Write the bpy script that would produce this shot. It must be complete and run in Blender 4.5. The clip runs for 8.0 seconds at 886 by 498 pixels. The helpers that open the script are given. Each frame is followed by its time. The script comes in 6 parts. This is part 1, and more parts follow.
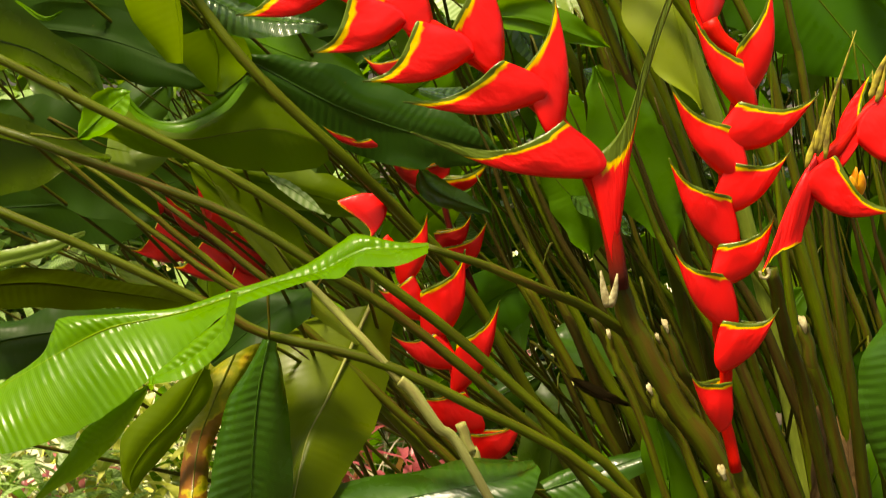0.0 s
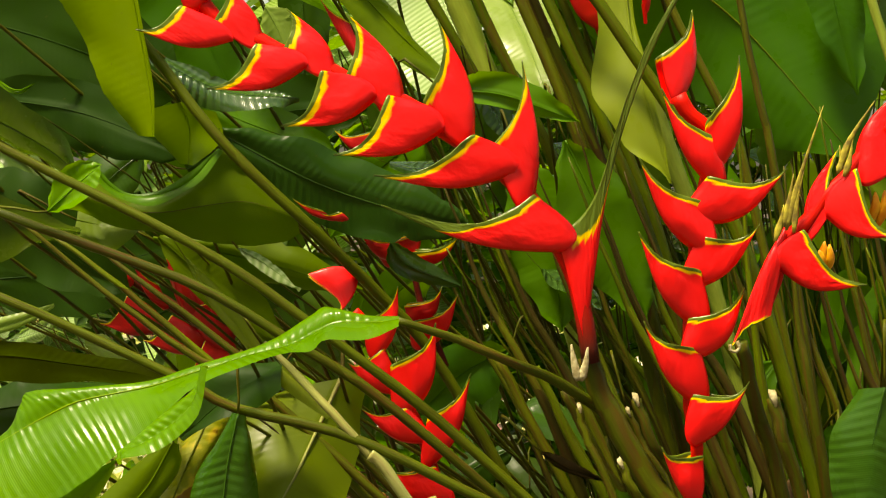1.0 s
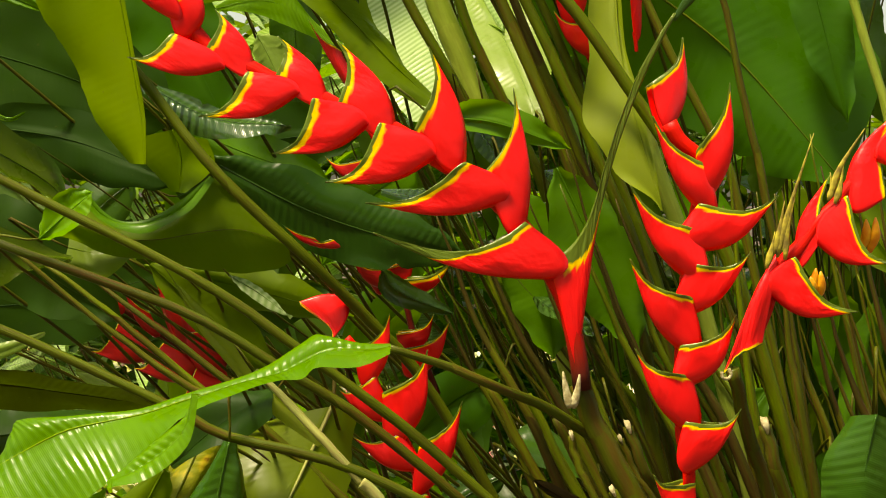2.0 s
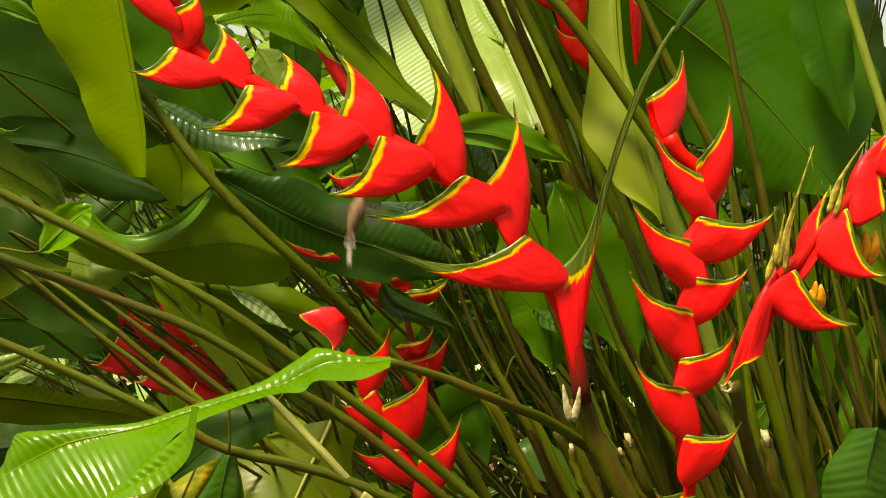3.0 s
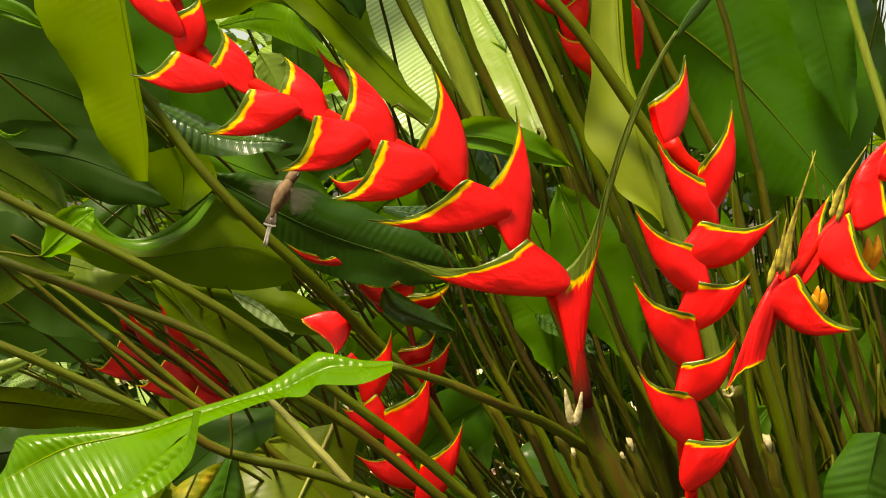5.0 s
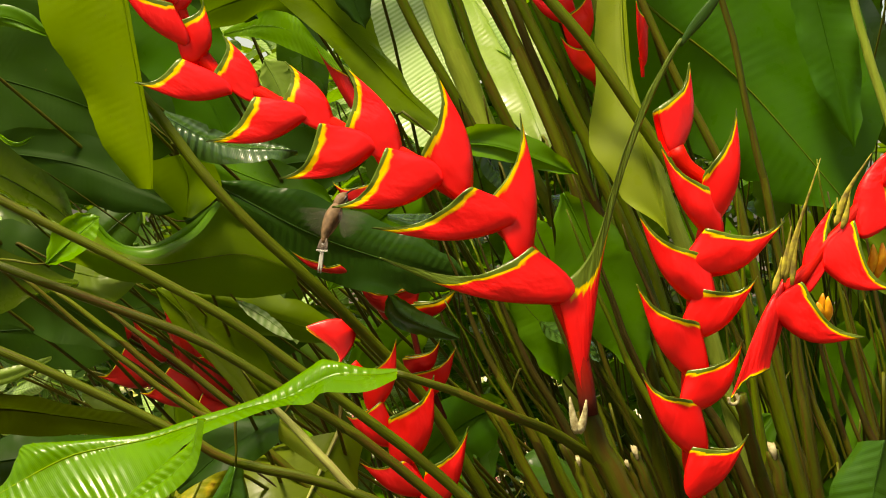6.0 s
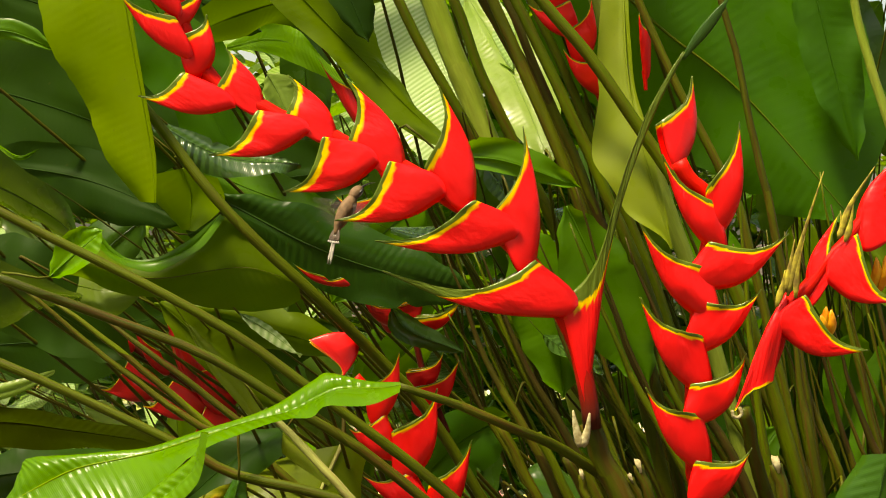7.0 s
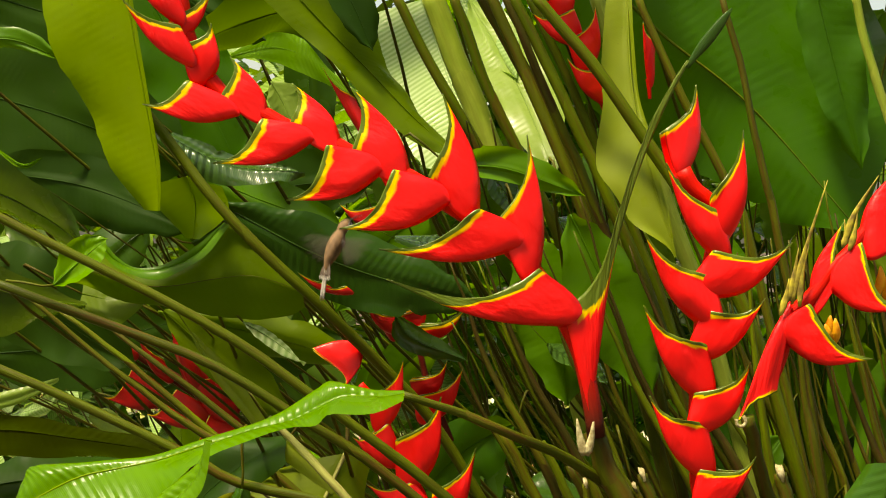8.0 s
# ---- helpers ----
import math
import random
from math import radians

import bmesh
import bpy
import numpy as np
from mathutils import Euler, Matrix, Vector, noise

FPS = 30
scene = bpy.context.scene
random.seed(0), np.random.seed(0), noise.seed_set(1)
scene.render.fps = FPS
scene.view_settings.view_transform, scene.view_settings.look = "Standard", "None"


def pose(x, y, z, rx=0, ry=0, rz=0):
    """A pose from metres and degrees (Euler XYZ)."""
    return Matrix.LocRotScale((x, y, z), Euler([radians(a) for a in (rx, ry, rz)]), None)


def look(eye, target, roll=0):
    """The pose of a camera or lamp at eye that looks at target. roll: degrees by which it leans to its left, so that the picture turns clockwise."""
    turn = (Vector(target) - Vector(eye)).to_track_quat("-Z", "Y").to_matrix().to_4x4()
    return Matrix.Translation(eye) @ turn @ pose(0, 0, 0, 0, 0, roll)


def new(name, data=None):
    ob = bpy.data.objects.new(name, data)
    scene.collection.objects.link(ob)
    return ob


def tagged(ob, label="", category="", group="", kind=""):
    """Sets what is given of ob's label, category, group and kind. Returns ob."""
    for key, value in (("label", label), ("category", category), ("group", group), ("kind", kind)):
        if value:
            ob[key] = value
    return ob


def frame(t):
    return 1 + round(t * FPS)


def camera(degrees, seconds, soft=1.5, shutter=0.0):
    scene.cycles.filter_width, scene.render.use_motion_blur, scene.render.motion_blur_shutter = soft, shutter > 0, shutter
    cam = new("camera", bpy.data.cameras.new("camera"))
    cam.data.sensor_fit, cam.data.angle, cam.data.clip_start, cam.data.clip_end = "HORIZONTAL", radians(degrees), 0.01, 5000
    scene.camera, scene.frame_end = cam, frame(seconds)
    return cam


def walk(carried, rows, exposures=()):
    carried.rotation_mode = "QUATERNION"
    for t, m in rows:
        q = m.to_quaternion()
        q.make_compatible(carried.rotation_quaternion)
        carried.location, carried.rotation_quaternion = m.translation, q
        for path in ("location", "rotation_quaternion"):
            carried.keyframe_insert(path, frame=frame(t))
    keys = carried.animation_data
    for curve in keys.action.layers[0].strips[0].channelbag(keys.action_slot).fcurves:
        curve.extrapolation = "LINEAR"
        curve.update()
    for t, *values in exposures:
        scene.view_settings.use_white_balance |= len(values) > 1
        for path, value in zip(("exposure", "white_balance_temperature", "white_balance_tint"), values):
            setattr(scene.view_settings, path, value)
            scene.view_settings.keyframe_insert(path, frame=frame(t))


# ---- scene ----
# A heliconia clump in a wet garden, filmed from a tripod that tilts up slowly.
cam = camera(30.0, 8.0, soft=1.0, shutter=0.4)
EYE = 1.3
# seconds, pitch, yaw, roll
ROWS = [
    (0.0, -6.098, 0.864, 0.397),
    (0.5, -4.568, 0.577, 0.313),
    (1.0, -3.564, -0.172, 0.246),
    (1.5, -2.989, -0.449, 0.254),
    (3.0, -2.167, -0.470, 0.298),
    (3.5, -2.039, -0.477, 0.268),
    (4.0, -2.029, -0.479, 0.275),
    (4.5, -2.046, -0.456, 0.265),
    (6.0, -1.752, -0.244, 0.254),
    (6.5, -1.508, -0.176, 0.276),
    (7.0, -1.291, -0.137, 0.279),
    (7.5, -1.121, -0.092, 0.275),
    (8.0, -1.000, -0.003, 0.239),
]
walk(cam, [(t, pose(0, 0, EYE, p, 0, y) @ pose(0, 0, 0, 90, r, 0)) for t, p, y, r in ROWS], exposures=[(0.0, 0.78, 9300, 8), (8.0, 0.78, 9300, 8)])

# ---- light ----
SUN_EL, SUN_AZ = radians(66), radians(226)
world = bpy.data.worlds.new("sky")
scene.world = world
world.use_nodes = True
wn = world.node_tree.nodes
sky = wn.new("ShaderNodeTexSky")
sky.sky_type, sky.sun_disc, sky.sun_elevation, sky.sun_rotation = "NISHITA", False, SUN_EL, SUN_AZ
sky.air_density, sky.dust_density = 1.0, 3.0
wn["Background"].inputs["Strength"].default_value = 0.14
world.node_tree.links.new(sky.outputs[0], wn["Background"].inputs["Color"])
sun = new("sun", bpy.data.lights.new("sun", "SUN"))
sun.data.energy, sun.data.angle, sun.data.color = 4.8, radians(11), (1.0, 0.95, 0.86)
sun_way = Vector((math.sin(SUN_AZ) * math.cos(SUN_EL), math.cos(SUN_AZ) * math.cos(SUN_EL), math.sin(SUN_EL)))
sun.matrix_world = look(sun_way * 20, (0, 0, 0))


# ---- materials ----
def material(name):
    m = bpy.data.materials.new(name)
    m.use_nodes = True
    return m, m.node_tree.nodes, m.node_tree.links, m.node_tree.nodes["Principled BSDF"]


def ramp(nodes, *stops):
    r = nodes.new("ShaderNodeValToRGB")
    while len(r.color_ramp.elements) < len(stops):
        r.color_ramp.elements.new(0.5)
    for e, (at, c) in zip(r.color_ramp.elements, stops):
        e.position, e.color = at, (*c, 1)
    return r


def noise_node(nodes, links, scale, detail=3, source=None):
    n = nodes.new("ShaderNodeTexNoise")
    n.inputs["Scale"].default_value, n.inputs["Detail"].default_value = scale, detail
    if source:
        links.new(source, n.inputs["Vector"])
    return n


def math_node(nodes, links, op, a, b=None, clamp=False):
    n = nodes.new("ShaderNodeMath")
    n.operation, n.use_clamp = op, clamp
    for socket, value in zip(n.inputs, (a, b)):
        if value is None:
            continue
        if isinstance(value, (int, float)):
            socket.default_value = value
        else:
            links.new(value, socket)
    return n.outputs[0]


def mixed(nodes, links, fac, a, b, kind="MIX"):
    n = nodes.new("ShaderNodeMix")
    n.data_type, n.blend_type = "RGBA", kind
    for socket, value in ((n.inputs[0], fac), (n.inputs[6], a), (n.inputs[7], b)):
        if isinstance(value, (int, float)):
            socket.default_value = value
        elif isinstance(value, tuple):
            socket.default_value = (*value, 1)
        else:
            links.new(value, socket)
    return n.outputs[2]


def leaf_material(name, dark, light, rough=0.3, glow=0.45, vein=0.012, relief=0.07, blotch=None, stripe=0.0, wetness=0.25, shine=0.4):
    """A leaf blade: side veins across it, patchy colour, a waxy top and light that shines through."""
    m, n, l, p = material(name)
    uv = n.new("ShaderNodeUVMap")
    split = n.new("ShaderNodeSeparateXYZ")
    l.new(uv.outputs[0], split.inputs[0])
    across = math_node(n, l, "ABSOLUTE", split.outputs[1])
    run = math_node(n, l, "SUBTRACT", split.outputs[0], math_node(n, l, "MULTIPLY", across, 0.35))
    join = n.new("ShaderNodeCombineXYZ")
    l.new(run, join.inputs[0])
    wave = n.new("ShaderNodeTexWave")
    wave.inputs["Scale"].default_value = 0.314 / vein
    wave.inputs["Distortion"].default_value = 0.7
    wave.inputs["Detail"].default_value = 1.5
    wave.inputs["Detail Scale"].default_value = 0.3
    l.new(join.outputs[0], wave.inputs["Vector"])
    fine = n.new("ShaderNodeTexWave")
    fine.inputs["Scale"].default_value = 0.314 / (vein * 0.21)
    l.new(join.outputs[0], fine.inputs["Vector"])
    info = n.new("ShaderNodeObjectInfo")
    patch = noise_node(n, l, 9, 4, uv.outputs[0])
    tone = math_node(n, l, "ADD", math_node(n, l, "MULTIPLY", patch.outputs[0], 0.75), math_node(n, l, "MULTIPLY", info.outputs["Random"], 0.3))
    colour = ramp(n, (0.3, dark), (0.75, light))
    l.new(tone, colour.inputs[0])
    lined = mixed(n, l, math_node(n, l, "MULTIPLY", fine.outputs[0], 0.07), colour.outputs[0], (light[0] * 1.5, light[1] * 1.4, light[2] * 1.5))
    if stripe:
        lined = mixed(n, l, math_node(n, l, "MULTIPLY", wave.outputs[0], stripe), lined, (dark[0] * 0.45, dark[1] * 0.6, dark[2] * 0.4))
    speck = noise_node(n, l, 160, 2, uv.outputs[0])
    specks = ramp(n, (0.70, (0, 0, 0)), (0.76, (1, 1, 1)))
    l.new(speck.outputs[0], specks.inputs[0])
    base = mixed(n, l, math_node(n, l, "MULTIPLY", specks.outputs[0], 0.5), lined, (0.12, 0.09, 0.02))
    if blotch:
        spots = noise_node(n, l, 16, 5, uv.outputs[0])
        where = math_node(n, l, "ADD", spots.outputs[0], math_node(n, l, "SUBTRACT", split.outputs[0], blotch))
        burn = ramp(n, (0.57, (0, 0, 0)), (0.6, (1, 1, 1)))
        l.new(where, burn.inputs[0])
        halo = ramp(n, (0.52, (0, 0, 0)), (0.58, (1, 1, 1)))
        l.new(where, halo.inputs[0])
        base = mixed(n, l, halo.outputs[0], base, (0.55, 0.42, 0.03))
        rust = ramp(n, (0.35, (0.12, 0.03, 0.01)), (0.65, (0.42, 0.15, 0.02)))
        l.new(patch.outputs[0], rust.inputs[0])
        base = mixed(n, l, burn.outputs[0], base, rust.outputs[0])
    l.new(base, p.inputs["Base Color"])
    wet = noise_node(n, l, 22, 3, uv.outputs[0])
    gloss = ramp(n, (0.35, (rough * 0.6,) * 3), (0.7, (min(1, rough * 1.5),) * 3))
    l.new(wet.outputs[0], gloss.inputs[0])
    l.new(gloss.outputs[0], p.inputs["Roughness"])
    p.inputs["IOR"].default_value = 1.45
    p.inputs["Coat Roughness"].default_value = 0.1
    l.new(math_node(n, l, "MULTIPLY", wet.outputs[0], wetness), p.inputs["Coat Weight"])
    p.inputs["Specular IOR Level"].default_value = shine
    fade = ramp(n, (0.42, (0.15,) * 3), (0.62, (1, 1, 1)))
    l.new(noise_node(n, l, 13, 2, uv.outputs[0]).outputs[0], fade.inputs[0])
    height = math_node(n, l, "ADD", math_node(n, l, "MULTIPLY", wave.outputs[0], fade.outputs[0]), math_node(n, l, "MULTIPLY", fine.outputs[0], 0.05))
    bump = n.new("ShaderNodeBump")
    bump.inputs["Strength"].default_value, bump.inputs["Distance"].default_value = relief, 0.003
    l.new(height, bump.inputs["Height"])
    l.new(bump.outputs[0], p.inputs["Normal"])
    lit = n.new("ShaderNodeBsdfTranslucent")
    l.new(mixed(n, l, 0.6, base, (0.22, 0.40, 0.006)), lit.inputs[0])
    l.new(bump.outputs[0], lit.inputs["Normal"])
    both = n.new("ShaderNodeMixShader")
    both.inputs[0].default_value = glow
    l.new(p.outputs[0], both.inputs[1])
    l.new(lit.outputs[0], both.inputs[2])
    l.new(both.outputs[0], n["Material Output"].inputs[0])
    return m


def stem_material(name, low, high, stain=(0.075, 0.034, 0.006), stained=0.6, rough=0.42, wet=0.04, foot=None):
    """A stalk: streaks along it, brown stains and old sheath marks."""
    m, n, l, p = material(name)
    uv = n.new("ShaderNodeUVMap")
    stretch = n.new("ShaderNodeMapping")
    stretch.inputs["Scale"].default_value = (1.0, 4.0, 1.0)
    l.new(uv.outputs[0], stretch.inputs[0])
    streak = noise_node(n, l, 5, 4, stretch.outputs[0])
    info = n.new("ShaderNodeObjectInfo")
    tone = math_node(n, l, "ADD", math_node(n, l, "MULTIPLY", streak.outputs[0], 0.7), math_node(n, l, "MULTIPLY", info.outputs["Random"], 0.35))
    colour = ramp(n, (0.3, low), (0.8, high))
    l.new(tone, colour.inputs[0])
    thin = n.new("ShaderNodeMapping")
    thin.inputs["Scale"].default_value = (7.0, 3.0, 1.0)
    l.new(uv.outputs[0], thin.inputs[0])
    fibre = noise_node(n, l, 5, 4, thin.outputs[0])
    shift = n.new("ShaderNodeVectorMath")
    shift.operation = "ADD"
    l.new(uv.outputs[0], shift.inputs[0])
    l.new(info.outputs["Location"], shift.inputs[1])
    blot = noise_node(n, l, 9, 6, shift.outputs[0])
    blots = ramp(n, (0.47, (0, 0, 0)), (0.60, (1, 1, 1)))
    l.new(blot.outputs[0], blots.inputs[0])
    base = mixed(n, l, math_node(n, l, "MULTIPLY", blots.outputs[0], stained), mixed(n, l, math_node(n, l, "MULTIPLY", fibre.outputs[0], 0.55), colour.outputs[0], (low[0] * 0.55, low[1] * 0.5, low[2] * 0.6)), stain)
    if foot:
        along = n.new("ShaderNodeSeparateXYZ")
        l.new(uv.outputs[0], along.inputs[0])
        ageing = n.new("ShaderNodeMapRange")
        ageing.inputs["From Min"].default_value, ageing.inputs["From Max"].default_value = 0.02, 0.11
        l.new(along.outputs[1], ageing.inputs["Value"])
        base = mixed(n, l, ageing.outputs[0], foot, base)
    l.new(base, p.inputs["Base Color"])
    p.inputs["Roughness"].default_value = rough
    p.inputs["Coat Weight"].default_value, p.inputs["Coat Roughness"].default_value = wet, 0.15
    p.inputs["Specular IOR Level"].default_value = 0.14
    bump = n.new("ShaderNodeBump")
    bump.inputs["Strength"].default_value, bump.inputs["Distance"].default_value = 0.5, 0.002
    l.new(math_node(n, l, "ADD", streak.outputs[0], math_node(n, l, "MULTIPLY", fibre.outputs[0], 0.8)), bump.inputs["Height"])
    l.new(bump.outputs[0], p.inputs["Normal"])
    return m


def bract_material(name, red, deep, rim=(0.085, 0.135, 0.010), flush=(0.78, 0.52, 0.010)):
    """A waxy red bract whose lip and tip run through yellow into green."""
    m, n, l, p = material(name)
    edge = n.new("ShaderNodeAttribute")
    edge.attribute_name = "edge"
    uv = n.new("ShaderNodeUVMap")
    wobble = noise_node(n, l, 30, 3, uv.outputs[0])
    at = math_node(n, l, "ADD", edge.outputs["Fac"], math_node(n, l, "MULTIPLY", math_node(n, l, "SUBTRACT", wobble.outputs[0], 0.5), 0.14))
    patch = noise_node(n, l, 24, 3, uv.outputs[0])
    body = mixed(n, l, patch.outputs[0], deep, red)
    k1 = ramp(n, (0.10, (0, 0, 0)), (0.30, (1, 1, 1)))
    l.new(at, k1.inputs[0])
    k2 = ramp(n, (0.52, (0, 0, 0)), (0.66, (1, 1, 1)))
    l.new(at, k2.inputs[0])
    base = mixed(n, l, k2.outputs[0], mixed(n, l, k1.outputs[0], body, flush), rim)
    l.new(base, p.inputs["Base Color"])
    p.inputs["Roughness"].default_value = 0.30
    p.inputs["Specular IOR Level"].default_value = 0.42
    grain = noise_node(n, l, 90, 3, uv.outputs[0])
    bump = n.new("ShaderNodeBump")
    bump.inputs["Strength"].default_value, bump.inputs["Distance"].default_value = 0.5, 0.004
    l.new(math_node(n, l, "ADD", math_node(n, l, "MULTIPLY", patch.outputs[0], 2.4), math_node(n, l, "MULTIPLY", grain.outputs[0], 0.3)), bump.inputs["Height"])
    l.new(bump.outputs[0], p.inputs["Normal"])
    return m


def plain_material(name, a, b, scale=40, rough=0.6):
    m, n, l, p = material(name)
    tex = n.new("ShaderNodeTexCoord")
    t = noise_node(n, l, scale, 5, tex.outputs["Object"])
    r = ramp(n, (0.35, a), (0.65, b))
    l.new(t.outputs[0], r.inputs[0])
    l.new(r.outputs[0], p.inputs["Base Color"])
    p.inputs["Roughness"].default_value = rough
    bump = n.new("ShaderNodeBump")
    bump.inputs["Strength"].default_value, bump.inputs["Distance"].default_value = 0.4, 0.004
    l.new(t.outputs[0], bump.inputs["Height"])
    l.new(bump.outputs[0], p.inputs["Normal"])
    return m


LEAF_BRIGHT = leaf_material("leaf_bright", (0.062, 0.195, 0.003), (0.118, 0.295, 0.005), 0.24, 0.42, 0.011, 0.38, wetness=0.16, shine=0.3)
LEAF_FRESH = leaf_material("leaf_fresh", (0.075, 0.215, 0.005), (0.135, 0.31, 0.010), 0.42, 0.40, 0.009, 0.2, wetness=0.12, shine=0.3)
LEAF_MOSS = leaf_material("leaf_moss", (0.070, 0.112, 0.004), (0.115, 0.165, 0.008), 0.42, 0.42, wetness=0.03, shine=0.15)
LEAF_BROAD = leaf_material("leaf_broad", (0.019, 0.086, 0.003), (0.039, 0.148, 0.005), 0.38, 0.36, 0.017, 0.12, stripe=0.05, wetness=0.08, shine=0.25)
LEAF_MID = leaf_material("leaf_mid", (0.044, 0.140, 0.004), (0.075, 0.21, 0.007), 0.38, 0.42, wetness=0.1, shine=0.25)
LEAF_OLIVE = leaf_material("leaf_olive", (0.056, 0.105, 0.003), (0.100, 0.170, 0.006), 0.42, 0.42, wetness=0.03, shine=0.15)
# Dark green; on some olive leaves it also stands in for shade
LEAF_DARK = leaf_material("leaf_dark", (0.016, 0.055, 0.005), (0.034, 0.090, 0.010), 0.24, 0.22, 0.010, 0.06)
LEAF_DEEP = leaf_material("leaf_deep", (0.021, 0.094, 0.003), (0.037, 0.142, 0.005), 0.42, 0.36, 0.014, 0.05, wetness=0.06, shine=0.22)
# Near-black copy of the leaf green, with the shade put into the colour
LEAF_SHADE = leaf_material("leaf_shaded", (0.008, 0.030, 0.003), (0.018, 0.054, 0.005), 0.5, 0.2, 0.010, 0.05, wetness=0.0, shine=0.10)
LEAF_RIBBED = leaf_material("leaf_ribbed", (0.020, 0.080, 0.005), (0.042, 0.125, 0.010), 0.27, 0.28, 0.013, 0.3, wetness=0.3, shine=0.35)
STEM_LEAN = stem_material("stem_lean", (0.044, 0.068, 0.002), (0.092, 0.128, 0.003), (0.050, 0.034, 0.003), stained=0.45, rough=0.5)
# Lighter olive; light shining through the leaf is partly put into it
LEAF_LIME = leaf_material("leaf_lime", (0.130, 0.235, 0.003), (0.200, 0.315, 0.006), 0.42, 0.45, 0.012, 0.05, wetness=0.05, shine=0.18)
# Pale ribbed green, lightened further for leaves and shrubs in full sun
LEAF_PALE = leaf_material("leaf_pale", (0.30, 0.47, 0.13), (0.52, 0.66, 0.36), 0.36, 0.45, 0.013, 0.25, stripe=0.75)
LEAF_GLINT = leaf_material("leaf_glint", (0.020, 0.060, 0.010), (0.040, 0.095, 0.018), 0.14, 0.15, 0.012, 0.8, wetness=1.5)
# Wet gloss over a green darkened for the shade the leaf hangs in
LEAF_WET_SHADE = leaf_material("leaf_wet_shade", (0.009, 0.034, 0.004), (0.019, 0.058, 0.006), 0.20, 0.12, 0.012, 0.25, wetness=0.10, shine=0.12)
# Lit copy of the leaf green, with sunlight put into the base colour
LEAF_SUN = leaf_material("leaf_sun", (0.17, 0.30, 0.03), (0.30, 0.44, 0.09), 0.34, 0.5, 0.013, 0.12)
LEAF_SICK = leaf_material("leaf_sick", (0.14, 0.17, 0.006), (0.24, 0.26, 0.012), 0.42, 0.35, 0.012, 0.3, blotch=38 * 0.37 + 0.055)
# Dead brown, darkened further to hold the shade it lies in
LEAF_DEAD_SHADE = leaf_material("leaf_dead_shade", (0.005, 0.004, 0.001), (0.024, 0.012, 0.002), 0.85, 0.1, 0.012, 0.2, wetness=0.0, shine=0.08)
STEM_GREEN = stem_material("stem_green", (0.052, 0.088, 0.002), (0.12, 0.175, 0.004), stained=0.4, rough=0.45)
STEM_BROWN = stem_material("stem_brown", (0.048, 0.062, 0.003), (0.110, 0.140, 0.005), stained=0.65, rough=0.45)
STEM_DARK = stem_material("stem_dark", (0.030, 0.028, 0.003), (0.075, 0.072, 0.005), (0.045, 0.020, 0.004), stained=0.85, rough=0.55, wet=0.02)
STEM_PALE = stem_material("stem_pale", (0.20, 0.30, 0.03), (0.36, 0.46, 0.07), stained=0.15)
STEM_CREAM = stem_material("stem_cream", (0.24, 0.28, 0.06), (0.42, 0.43, 0.15), (0.25, 0.18, 0.07), 0.4)
CUT = plain_material("cut_end", (0.19, 0.15, 0.05), (0.47, 0.43, 0.23), 140, 0.7)
BRACT = bract_material("bract", (0.90, 0.008, 0.012), (0.74, 0.005, 0.008))
# Darker copy of the bract red; shade on rear spikes is put into it
BRACT_SHADE = bract_material("bract_shade", (0.52, 0.007, 0.009), (0.34, 0.004, 0.006))
RACHIS = stem_material("rachis", (0.60, 0.006, 0.005), (0.78, 0.010, 0.006), (0.40, 0.012, 0.006), 0.3, wet=0.0)
# Dark stem for the rear spikes, their shade in the colour too
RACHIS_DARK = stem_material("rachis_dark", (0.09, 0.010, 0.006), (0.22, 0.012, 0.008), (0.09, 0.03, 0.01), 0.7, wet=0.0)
RACHIS_ARCH = stem_material("rachis_arch", (0.60, 0.006, 0.005), (0.78, 0.010, 0.006), (0.40, 0.012, 0.006), 0.3, wet=0.0, foot=(0.07, 0.012, 0.006))
PETAL = plain_material("petal", (0.80, 0.24, 0.008), (0.88, 0.42, 0.02), 80, 0.5)
WITHERED = plain_material("withered", (0.14, 0.10, 0.012), (0.42, 0.36, 0.03), 90, 0.7)
SOIL = plain_material("soil", (0.028, 0.019, 0.011), (0.085, 0.058, 0.034), 9, 0.9)
LITTER = plain_material("litter", (0.06, 0.032, 0.008), (0.17, 0.095, 0.025), 30, 0.8)


# ---- shapes ----
def part(name, bm, mat, parent, label="", smooth=True):
    me = bpy.data.meshes.new(name)
    bm.to_mesh(me)
    bm.free()
    if smooth:
        for f in me.polygons:
            f.use_smooth = True
    me.materials.append(mat)
    ob = new(name, me)
    ob.parent = parent
    if label:
        tagged(ob, label)
    return ob


def empty(name, place, label, category, group="", kind=""):
    ob = new(name)
    ob.empty_display_size = 0.05
    ob.location = place
    return tagged(ob, label, category, group, kind)


def spline(points, count):
    """Evenly counted places on a smooth line through the points."""
    p = [Vector(q) for q in points]
    if len(p) == 2:
        return [p[0].lerp(p[1], k / (count - 1)) for k in range(count)]
    p = [p[0] * 2 - p[1]] + p + [p[-1] * 2 - p[-2]]
    spans = len(p) - 3
    out = []
    for k in range(count):
        u = k / (count - 1) * spans
        i = min(int(u), spans - 1)
        f = u - i
        a, b, c, d = p[i:i + 4]
        out.append(0.5 * (2 * b + (c - a) * f + (2 * a - 5 * b + 4 * c - d) * f * f + (3 * b - a - 3 * c + d) * f ** 3))
    return out


